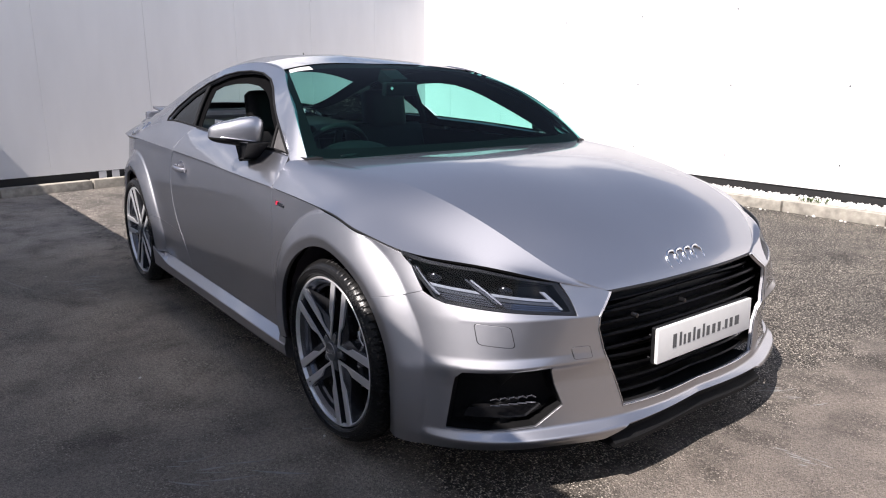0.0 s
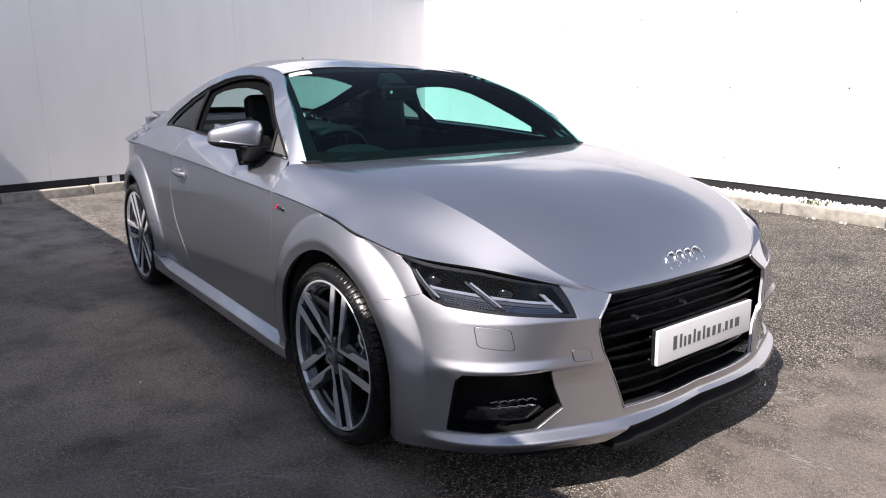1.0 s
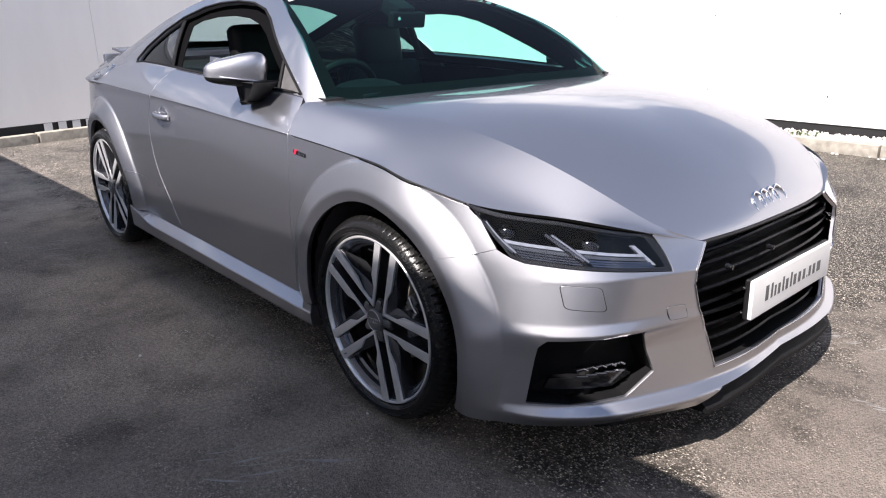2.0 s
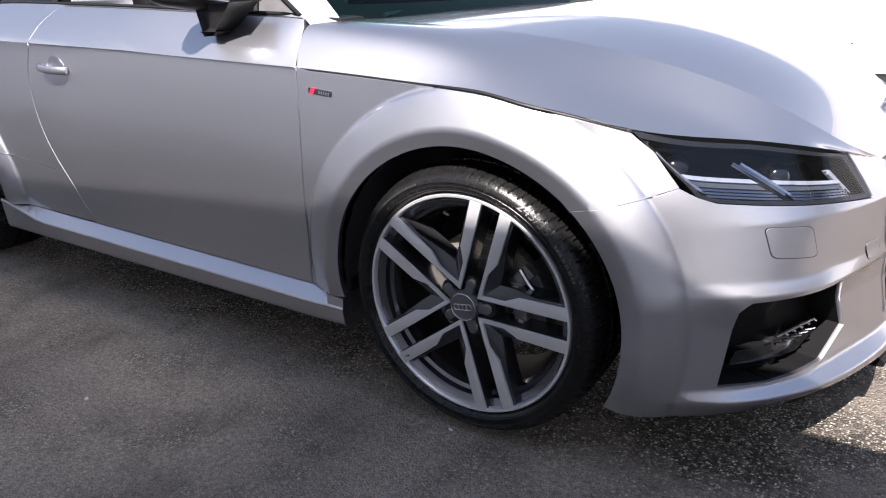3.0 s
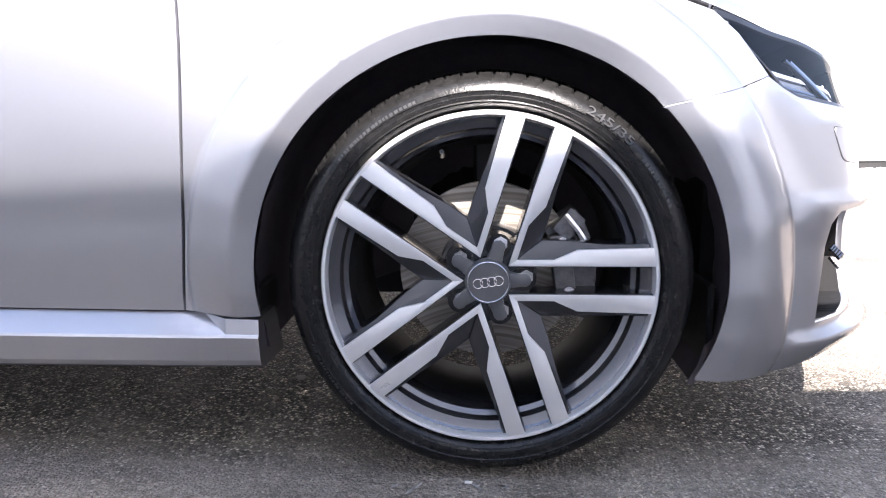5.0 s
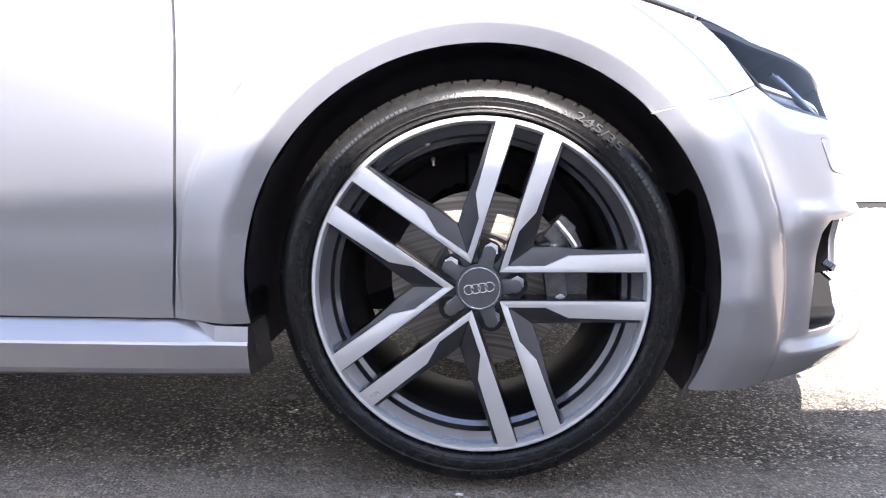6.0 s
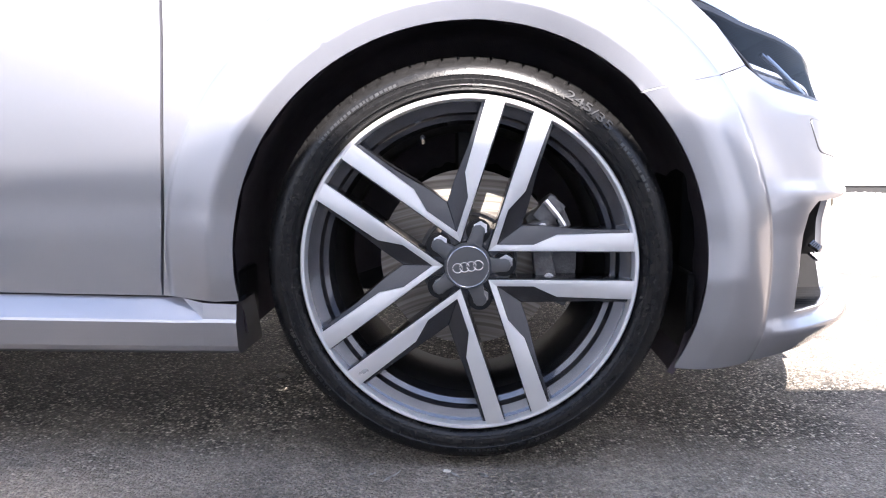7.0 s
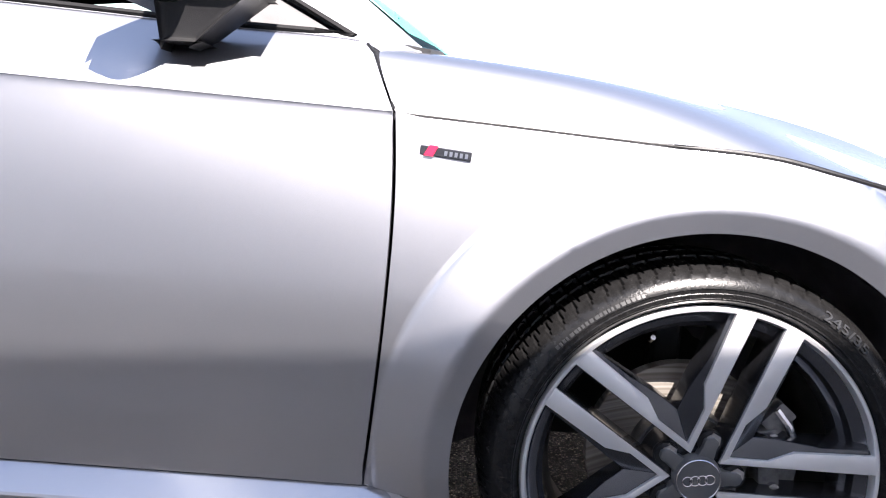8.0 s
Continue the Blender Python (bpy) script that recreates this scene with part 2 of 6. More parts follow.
PAINT = paint_material()
WALL = wall_material()
ASPHALT = asphalt_material()
BLACK = simple("black_plastic", (0.012, 0.012, 0.013), 0.42, bump=0.15, bump_scale=900, spec=0.3)
SLATBLACK = simple("satin_black_slat", (0.003, 0.003, 0.0034), 0.30, spec=0.12)
CABINBLACK = simple("cabin_black", (0.008, 0.008, 0.009), 0.6, spec=0.12)
GLOSSBLACK = simple("gloss_black", (0.008, 0.008, 0.009), 0.12, coat=0.5)
LINER = simple("wheelarch_liner_felt", (0.115, 0.098, 0.110), 0.95, bump=0.3, bump_scale=500, spec=0.1)
RUBBER = simple("tyre_rubber", (0.009, 0.0088, 0.009), 0.26, vary=0.3, scale=80, bump=0.13, bump_scale=420, spec=0.30)
LETTER = simple("moulded_rubber", (0.022, 0.022, 0.0225), 0.34, vary=0.3, scale=200)
ALLOY = simple("machined_alloy", (0.84, 0.84, 0.855), 0.29, metal=0.66, vary=0.03, scale=14, coat=0.0)
BARREL = simple("wheel_barrel_lacquer", (0.115, 0.119, 0.135), 0.2, metal=0.85, vary=0.06, coat=0.6)
GUNMETAL = simple("gunmetal_lacquer", (0.062, 0.064, 0.073), 0.24, metal=0.75, vary=0.06, coat=0.5)
CAPGREY = simple("grey_cap", (0.115, 0.117, 0.122), 0.38, metal=0.35)
CHROME = simple("chrome", (0.80, 0.80, 0.82), 0.07, metal=1.0, vary=0.03)
SATIN = simple("satin_metal", (0.62, 0.62, 0.64), 0.25, metal=1.0, vary=0.05)
DISC = tread_disc_material()
CALIPER = simple("cast_iron_grey", (0.16, 0.16, 0.165), 0.55, metal=0.6, vary=0.3, scale=60, bump=0.3, bump_scale=260)
SCREEN = glass_material("windscreen_glass", (0.40, 0.80, 0.73), edge_gloss=0.12)
QUARTERGLASS = glass_material("dark_quarter_glass", (0.34, 0.40, 0.40))
SIDEGLASS = glass_material("tinted_side_glass", (0.66, 0.88, 0.84))
CLEAR = glass_material("lamp_cover_glass", (0.78, 0.81, 0.87), edge_gloss=0.14)
TRIM = simple("dark_trim", (0.011, 0.011, 0.012), 0.65, spec=0.15, bump=0.2, bump_scale=600)
SEATCLOTH = simple("black_leather", (0.008, 0.008, 0.009), 0.55, bump=0.3, bump_scale=300, spec=0.2)
WHITEPLATE = simple("white_plate", (0.80, 0.80, 0.79), 0.35, vary=0.02)
BARGREY = simple("plate_print", (0.10, 0.105, 0.11), 0.4)
RED = simple("red_enamel", (0.62, 0.02, 0.06), 0.3)
LAMPLIGHT = simple("lamp_light_guide", (0.52, 0.53, 0.55), 0.2, metal=0.5, vary=0.15, scale=60)
DARKCHROME = simple("dark_chrome", (0.26, 0.26, 0.275), 0.18, metal=1.0, vary=0.1)
MATTEBLACK = simple("matt_black_plastic", (0.007, 0.007, 0.0075), 0.6, spec=0.15, bump=0.2, bump_scale=700)
CONCRETE = simple("kerb_concrete", (0.34, 0.315, 0.27), 0.9, vary=0.3, scale=14, bump=0.6, bump_scale=90)
SCUFF = simple("pale_scuff", (0.27, 0.265, 0.255), 0.8, vary=0.25, scale=40)
STONE = simple("white_chippings", (0.66, 0.64, 0.60), 0.8, vary=0.2, scale=20)
DARKSTRIP = simple("black_skirting", (0.012, 0.012, 0.013), 0.7)
SCREENPRINT = simple("black_screen_print", (0.006, 0.006, 0.0065), 0.9, spec=0.02)
LINING = simple("black_cabin_cloth", (0.0045, 0.0045, 0.005), 0.9, spec=0.03, bump=0.2, bump_scale=600)
GREYTRIM = simple("grey_trim_plastic", (0.10, 0.098, 0.10), 0.5, spec=0.3, bump=0.15, bump_scale=700)
LAMPWELL = simple("lamp_well_black", (0.007, 0.007, 0.0075), 0.4, spec=0.2)
LAMPBAND = simple("lamp_grey_band", (0.10, 0.105, 0.115), 0.25, metal=0.4)
LEAF = simple("weed_green", (0.07, 0.11, 0.035), 0.6, vary=0.3)
STICKER = simple("white_sticker", (0.80, 0.80, 0.80), 0.5, vary=0.02)
BRICKISH = simple("far_facade", (0.74, 0.732, 0.722), 0.8, vary=0.15, scale=2)
# dark tone for the added wall that the car's front reflects
ADDEDWALL = simple("added_wall_grey", (0.24, 0.235, 0.23), 0.85, vary=0.15, scale=2)


# ---- mesh helpers ----
def mesh_ob(name, V, F, mat, parent=None, N=None, smooth=True, label=""):
    me = bpy.data.meshes.new(name)
    me.from_pydata([tuple(map(float, v)) for v in V], [], [tuple(map(int, f)) for f in F])
    me.materials.append(mat)
    me.polygons.foreach_set("use_smooth", [smooth] * len(me.polygons))
    if N is not None:
        me.normals_split_custom_set_from_vertices([tuple(map(float, n)) for n in N])
    me.update()
    ob = new(name, me)
    if parent is not None:
        ob.parent = parent
        ob.matrix_parent_inverse = parent.matrix_world.inverted()
    if label:
        tagged(ob, label)
    return ob


def part(name, bm, mat, parent=None, label="", smooth=False, sharp=32):
    """A bmesh as one object, with edges sharper than the given angle kept crisp."""
    bmesh.ops.recalc_face_normals(bm, faces=bm.faces)
    for f in bm.faces:
        f.smooth = smooth
    if smooth:
        for e in bm.edges:
            if len(e.link_faces) == 2 and e.calc_face_angle(0) > radians(sharp):
                e.smooth = False
    me = bpy.data.meshes.new(name)
    bm.to_mesh(me)
    bm.free()
    me.materials.append(mat)
    ob = new(name, me)
    if parent is not None:
        ob.parent = parent
        ob.matrix_parent_inverse = parent.matrix_world.inverted()
    if label:
        tagged(ob, label)
    return ob


def empty(name, m, label, category, group="", kind=""):
    ob = new(name)
    ob.matrix_world = m
    ob.empty_display_size = 0.1
    bpy.context.view_layer.update()
    return tagged(ob, label, category, group, kind)


def bm_box(lo, hi, bevel=0.0, seg=2, m=None):
    bm = bmesh.new()
    bmesh.ops.create_cube(bm, size=1)
    for v in bm.verts:
        v.co = [lo[i] + (v.co[i] + 0.5) * (hi[i] - lo[i]) for i in range(3)]
    if bevel:
        bmesh.ops.bevel(bm, geom=bm.edges[:], offset=bevel, segments=seg, affect="EDGES", profile=0.7)
    if m is not None:
        bm.transform(m)
    return bm


def bm_prism(poly, way, bevel=0.0):
    """A flat outline of 3D points, pushed along way into a solid."""
    bm = bmesh.new()
    a = [bm.verts.new(p) for p in poly]
    b = [bm.verts.new(Vector(p) + Vector(way)) for p in poly]
    bm.faces.new(a)
    bm.faces.new(b[::-1])
    n = len(a)
    for i in range(n):
        bm.faces.new((a[i], b[i], b[(i + 1) % n], a[(i + 1) % n]))
    bmesh.ops.recalc_face_normals(bm, faces=bm.faces)
    if bevel:
        bmesh.ops.bevel(bm, geom=bm.edges[:], offset=bevel, segments=2, affect="EDGES", profile=0.7)
    return bm


def bm_cyl(r1, r2, depth, m, seg=32, bevel=0.0):
    bm = bmesh.new()
    bmesh.ops.create_cone(bm, cap_ends=True, segments=seg, radius1=r1, radius2=r2, depth=depth)
    if bevel:
        es = [e for e in bm.edges if len(e.link_faces) == 2 and e.calc_face_angle(0) > 1]
        bmesh.ops.bevel(bm, geom=es, offset=bevel, segments=2, affect="EDGES")
    bm.transform(m)
    return bm


def bm_join(*bms):
    out = bmesh.new()
    for b in bms:
        me = bpy.data.meshes.new("tmp")
        b.to_mesh(me)
        b.free()
        out.from_mesh(me)
        bpy.data.meshes.remove(me)
    return out


def bm_tube(points, radius, seg=8, closed=False):
    """A round rod along points."""
    P = [Vector(p) for p in points]
    bm, rings, n = bmesh.new(), [], len(P)
    for i, p in enumerate(P):
        a, b = P[(i - 1) % n] if (closed or i) else p, P[(i + 1) % n] if (closed or i < n - 1) else p
        d = (b - a).normalized()
        s = d.cross(Vector((0, 0, 1)))
        s = s.normalized() if s.length > 1e-4 else Vector((1, 0, 0))
        t = d.cross(s)
        rings.append([bm.verts.new(p + radius * (math.cos(k * math.tau / seg) * s + math.sin(k * math.tau / seg) * t)) for k in range(seg)])
    for i in range(n if closed else n - 1):
        A, B = rings[i], rings[(i + 1) % n]
        for k in range(seg):
            bm.faces.new((A[k], A[(k + 1) % seg], B[(k + 1) % seg], B[k]))
    if not closed:
        bm.faces.new(rings[0][::-1])
        bm.faces.new(rings[-1])
    return bm


def revolve(profile, seg=96, wave=None):
    """A profile of (radius, y) turned round the y axis: vertices and faces. wave(k, j, r) may change a radius."""
    V, F, n = [], [], len(profile)
    for k in range(seg):
        a = math.tau * k / seg
        for j, (r, y) in enumerate(profile):
            rr = wave(k, j, r) if wave else r
            V.append((rr * math.cos(a), y, rr * math.sin(a)))
    for k in range(seg):
        for j in range(n - 1):
            a, b = k * n + j, ((k + 1) % seg) * n + j
            F.append((a, a + 1, b + 1, b))
    return V, F


def nat_basis(knots, t):
    """Cardinal functions of the natural cubic spline over knots, at the values t."""
    k, t = np.asarray(knots, float), np.clip(np.asarray(t, float), knots[0], knots[-1])
    n, h = len(k), np.diff(k)
    A, B = np.eye(n), np.zeros((n, n))
    for i in range(1, n - 1):
        A[i, i - 1], A[i, i], A[i, i + 1] = h[i - 1], 2 * (h[i - 1] + h[i]), h[i]
        B[i, i - 1], B[i, i], B[i, i + 1] = 6 / h[i - 1], -6 / h[i - 1] - 6 / h[i], 6 / h[i]
    M = np.linalg.solve(A, B)
    i = np.clip(np.searchsorted(k, t, side="right") - 1, 0, n - 2)
    a, b, hh = k[i + 1] - t, t - k[i], h[i]
    I = np.eye(n)
    return (M[i] * (a**3 / (6 * hh) - a * hh / 6)[:, None] + M[i + 1] * (b**3 / (6 * hh) - b * hh / 6)[:, None]
            + I[i] * (a / hh)[:, None] + I[i + 1] * (b / hh)[:, None])


class Line3:
    """A smooth line through a few points."""

    def __init__(self, pts):
        self.p = np.array(pts, float)
        d = np.linalg.norm(np.diff(self.p, axis=0), axis=1)
        self.k = np.r_[0, np.cumsum(d)] / d.sum()
        self.dense = self(np.linspace(0, 1, 400))

    def __call__(self, u):
        return nat_basis(self.k, np.atleast_1d(u)) @ self.p

    def by_x(self, x):
        d = self.dense[np.argsort(self.dense[:, 0])]
        return np.stack([np.interp(x, d[:, 0], d[:, i]) for i in range(3)], -1)


def grid(surf, u0, u1, nu, v0, v1, nv, out=None):
    """A patch of surf(u, v) as vertices, faces and normals, facing away from the car's middle."""
    U, Vv = np.meshgrid(np.linspace(u0, u1, nu), np.linspace(v0, v1, nv), indexing="ij")
    P, N = points_normals(surf, U.ravel(), Vv.ravel(), out)
    F = []
    for i in range(nu - 1):
        for j in range(nv - 1):
            a = i * nv + j
            F.append((a, a + nv, a + nv + 1, a + 1))
    return P, turn_faces(P, F, N), N


def middle_of_car(P):
    return np.stack([np.clip(P[:, 0], -2.4, 0.2), 0 * P[:, 0], 0 * P[:, 0] + 0.42], -1)


def points_normals(surf, u, v, out=None, h=0.002):
    P = surf(u, v)
    N = np.cross(surf(u + h, v) - surf(u - h, v), surf(u, v + h) - surf(u, v - h))
    N /= np.linalg.norm(N, axis=1, keepdims=True) + 1e-12
    away = (P - middle_of_car(P)) if out is None else np.broadcast_to(np.array(out, float), P.shape)
    N *= np.where((N * away).sum(1) < 0, -1, 1)[:, None]
    return P, N


def turn_faces(P, F, N):
    out = []
    for f in F:
        a, b, c = P[f[0]], P[f[1]], P[f[2]]
        g = np.cross(b - a, c - a)
        out.append(tuple(f) if g @ N[f[0]] >= 0 else tuple(f[::-1]))
    return out


def inside(poly, pts):
    x, y = pts[:, 0], pts[:, 1]
    hit = np.zeros(len(pts), bool)
    n = len(poly)
    for i in range(n):
        (x1, y1), (x2, y2) = poly[i], poly[(i + 1) % n]
        if y1 == y2:
            continue
        hit ^= ((y1 > y) != (y2 > y)) & (x < (x2 - x1) * (y - y1) / (y2 - y1) + x1)
    return hit


def resample(poly, step):
    out = []
    n = len(poly)
    for i in range(n):
        a, b = np.array(poly[i], float), np.array(poly[(i + 1) % n], float)
        k = max(1, int(round(np.linalg.norm(b - a) / step)))
        out += [a + (b - a) * j / k for j in range(k)]
    return out


def far_from(poly, pts):
    best = np.full(len(pts), 9.0)
    n = len(poly)
    for i in range(n):
        a, b = np.array(poly[i]), np.array(poly[(i + 1) % n])
        d = b - a
        t = np.clip(((pts - a) @ d) / max(d @ d, 1e-12), 0, 1)
        best = np.minimum(best, np.linalg.norm(pts - (a + t[:, None] * d), axis=1))
    return best


def panel(outline, surf, step=0.02, holes=(), thick=0.012, fine=None, out=None, lines=()):
    """A sheet of surf(u, v) cut to an outline with holes, its rims turned inwards. Returns vertices, faces, normals."""
    from mathutils.geometry import delaunay_2d_cdt
    fine = fine or step
    loops = [resample(outline, fine)] + [resample(h, fine) for h in holes]
    pts, edges = [], []
    for lp in loops:
        o = len(pts)
        pts += lp
        edges += [(o + i, o + (i + 1) % len(lp)) for i in range(len(lp))]
    lo, hi = np.min(loops[0], 0), np.max(loops[0], 0)
    gx, gy = np.meshgrid(np.arange(lo[0], hi[0], step), np.arange(lo[1], hi[1], step))
    g = np.stack([gx.ravel(), gy.ravel()], -1)
    ok = inside(loops[0], g) & (far_from(loops[0], g) > 0.45 * step)
    for h in loops[1:]:
        ok &= ~inside(h, g) & (far_from(h, g) > 0.45 * step)
    pts = [tuple(p) for p in pts]
    for ln in lines:
        q = np.array(ln)
        fit_in = inside(loops[0], q) & (far_from(loops[0], q) > 0.4 * fine)
        for h in loops[1:]:
            fit_in &= ~inside(h, q) & (far_from(h, q) > 0.4 * fine)
        prev = False
        for k, use in zip(q, fit_in):
            if use:
                pts.append(tuple(k))
                if prev:
                    edges.append((len(pts) - 2, len(pts) - 1))
            prev = use
        near = np.full(len(g), 9.0)
        for a, b in zip(q[:-1], q[1:]):
            d = b - a
            t = np.clip(((g - a) @ d) / max(d @ d, 1e-12), 0, 1)
            near = np.minimum(near, np.linalg.norm(g - (a + t[:, None] * d), axis=1))
        ok &= near > 0.4 * step
    pts += [tuple(p) for p in g[ok]]
    v2, _, f2 = delaunay_2d_cdt([Vector(p) for p in pts], edges, [], 0, 1e-7)[:3]
    q = np.array([tuple(v) for v in v2])
    mid = np.array([q[list(f)].mean(0) for f in f2])
    keep = inside(loops[0], mid)
    for h in loops[1:]:
        keep &= ~inside(h, mid)
    P, N = points_normals(surf, q[:, 0], q[:, 1], out)
    F = turn_faces(P, [f for f, k in zip(f2, keep) if k], N)
    if thick:
        count = {}
        for f in F:
            for a, b in zip(f, f[1:] + f[:1]):
                count[(a, b)] = 1
        rim = [(a, b) for (a, b) in count if (b, a) not in count]
        V, NN = list(P), list(N)
        side = {}
        for a, b in rim:
            d = np.cross(P[b] - P[a], N[a])
            d = d / (np.linalg.norm(d) + 1e-12)
            for k in (a, b):
                side[k] = side.get(k, 0) + d
        ring, lip = {}, 0.0007
        for k, d in side.items():
            d = d / (np.linalg.norm(d) + 1e-12)
            ring[k] = len(V)
            edge_at = P[k] + (d - N[k]) * lip
            V += [edge_at, edge_at - N[k] * thick]
            NN += [d * 0.95 + N[k] * 0.3, d]
        for a, b in rim:
            F += [(b, a, ring[a], ring[b]), (ring[b], ring[a], ring[a] + 1, ring[b] + 1)]
        P, N = np.array(V), np.array(NN)
    return P, F, N


def both(name, PFN, mat, parent, label="", sides=(1, -1)):
    """The same sheet on both flanks of the car."""
    P, F, N = PFN
    obs = []
    for s in sides:
        k = np.array([1, s, 1])
        obs.append(mesh_ob(name, P * k, F if s == 1 else [f[::-1] for f in F], mat, parent, N * k, True, label))
    return obs


def joined(*sheets):
    V, F, N, o = [], [], [], 0
    for P, f, n in sheets:
        V.append(P); N.append(n)
        F += [tuple(i + o for i in q) for q in f]
        o += len(P)
    return np.concatenate(V), F, np.concatenate(N)

# ---- the yard ----
def ground_sheet():
    bm = bmesh.new()
    bmesh.ops.create_grid(bm, x_segments=1, y_segments=1, size=400)
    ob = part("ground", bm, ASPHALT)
    return tagged(ob, "worn grey asphalt of the yard, partly shaded", "asphalt ground", kind="structure")


ground_sheet()
CORNER = Vector((-7.75, 5.09, 0))
BACK_WAY = Vector((0.165, -1.0, 0)).normalized()
WALL_HIGH = 2.52


def clad_wall(name, start, way, inward, length, offset, label, blocks=0):
    """A wall of tall white cladding panels with narrow joints, over a black skirting."""
    n = inward.normalized()
    ang = math.atan2(way.y, way.x)
    base = pose(start.x, start.y, 0, 0, 0, math.degrees(ang))
    s = 1 if (Vector((-way.y, way.x, 0)).dot(n) > 0) else -1
    wall = tagged(part(name, bm_box((0, -0.30 * s, 0.0), (length, -0.0285 * s, WALL_HIGH), m=base), WALL), label, "wall", kind="structure")
    part("skirting", bm_box((0, -0.0283 * s, 0.05), (length, -0.012 * s, 0.17), m=base), DARKSTRIP, wall, "black skirting gap below the cladding")
    x = -offset
    while x < length:
        a, b = max(x, 0.002) + 0.0006, min(x + 1.2, length) - 0.0006
        if b - a > 0.05:
            bow = random.uniform(-0.0012, 0.0012)
            part("panel", bm_box((a, -0.028 * s + bow, 0.17), (b, bow, WALL_HIGH), 0.002, 1, m=base), WALL, wall)
        x += 1.2
    if not blocks:
        for x in np.arange(1.2 - offset, min(length, 14.0), 1.2):
            for z in (0.42, 1.16, 1.93):
                part("screw", bm_cyl(0.009, 0.006, 0.006, base @ pose(x + 0.035, 0.003 * s, z, 90), 10), DARKCHROME, wall, "small dark screw head")
    for k in range(blocks):
        c = 5.35 - 0.149 * k
        part("skirting_block", bm_box((c - 0.043, -0.0118 * s, 0.062), (c + 0.043, -0.002 * s, 0.166), 0.003, 1, m=base), WALL, wall, "white block in the skirting gap")
    # capping along the top
    part("coping", bm_box((0, -0.34 * s, WALL_HIGH + 0.002), (length, 0.002 * s, WALL_HIGH + 0.06), 0.01, 1, m=base), WALL, wall)
    return wall


clad_wall("wall_back", CORNER, BACK_WAY, Vector((1, 0, 0)), 17.0, 0.1, "white clad wall in grazing light, dulled by shade", 14)
clad_wall("wall_side", CORNER, Vector((1, 0, 0)), Vector((0, -1, 0)), 24.0, 0.50, "sunlit white clad wall with upright panel joints")


def kerb_row(name, start, way, inward, length, off, label):
    n = inward.normalized()
    row = empty(name, pose(start.x, start.y, 0), label, "kerb", kind="structure")
    x = 0.1
    while x < length:
        w = random.uniform(0.86, 0.94)
        c = start + way * (x + w / 2) + n * (off + random.uniform(-0.006, 0.006))
        m = Matrix.Translation((c.x, c.y, 0)) @ Matrix.Rotation(math.atan2(way.y, way.x), 4, "Z")
        bm = bm_box((-w / 2 + 0.006, -0.065, -0.05), (w / 2 - 0.006, 0.065, 0.105 + random.uniform(-0.008, 0.008)), 0.014, 2)
        for v in bm.verts:
            v.co += Vector((0, 1, 1)) * (noise.noise(v.co * 9 + Vector((x, 0, 0))) * 0.006)
        bm.transform(m)
        part("kerb_stone", bm, CONCRETE, row, smooth=True)
        x += w + 0.004
    return row


kerb_row("kerb_side", CORNER, Vector((1, 0, 0)), Vector((0, -1, 0)), 16.0, 0.47, "weathered concrete kerb stones below the white wall")
kerb_row("kerb_back", CORNER, BACK_WAY, Vector((1, 0.165, 0)), 10.0, 0.16, "weathered concrete kerb stones along the shaded wall")


def chippings():
    """Loose white stones in the strip between kerb and wall."""
    rng = np.random.RandomState(4)
    V, F = [], []
    base = [(-1, 0, 0), (1, 0, 0), (0, -1, 0), (0, 1, 0), (0, 0, -1), (0, 0, 1)]
    tri = [(0, 2, 5), (2, 1, 5), (1, 3, 5), (3, 0, 5), (2, 0, 4), (1, 2, 4), (3, 1, 4), (0, 3, 4)]
    for _ in range(5200):
        x = rng.uniform(-4.6, 4.5)
        y = rng.uniform(4.69, 5.06)
        if rng.rand() < 0.06:
            y = rng.uniform(4.45, 4.6) if rng.rand() < 0.4 else y
        r = rng.uniform(0.008, 0.02)
        z = 0.075 + rng.uniform(0, 0.025) if y > 4.62 else 0.006
        a = rng.uniform(0, 6.28)
        o = len(V)
        for bx, by, bz in base:
            k = r * rng.uniform(0.7, 1.25)
            px, py = bx * math.cos(a) - by * math.sin(a), bx * math.sin(a) + by * math.cos(a)
            V.append((x + px * k, y + py * k, z + bz * k * 0.7))
        F += [tuple(i + o for i in t) for t in tri]
    ob = mesh_ob("chippings", V, F, STONE, smooth=False)
    tagged(ob, "loose white stone chippings between kerb and wall", "gravel", kind="stuff")
    bed = part("gravel_bed", bm_box((-7.3, 4.68, -0.02), (16, 5.08, 0.076)), STONE)
    tagged(bed, "pale bed of fine gravel under the chippings", "gravel", kind="structure")


chippings()


def near_building():
    """The building behind the camera, whose eaves draw the long shadow edge."""
    h = 3.6
    y0 = -0.580 - 0.70 * h
    m = Matrix.Translation((0, y0, 0)) @ Matrix.Rotation(math.atan(0.039), 4, "Z")
    b = empty("building", m, "plain pale workshop building with a flat roof", "building", kind="structure")
    part("facade", bm_box((-34, -8, 0), (34, 0, h - 0.3), m=m), BRICKISH, b)
    part("roof_edge", bm_box((-34.2, -8.2, h - 0.298), (34.2, 0.0, h), 0.01, 1, m=m), WALL, b)
    for i in range(9):
        x = -30 + i * 7.0
        if abs(x) > 9:
            part("window", bm_box((x, -0.05, 1.2), (x + 3.2, 0.012, 2.6), m=m), GLOSSBLACK, b)


near_building()


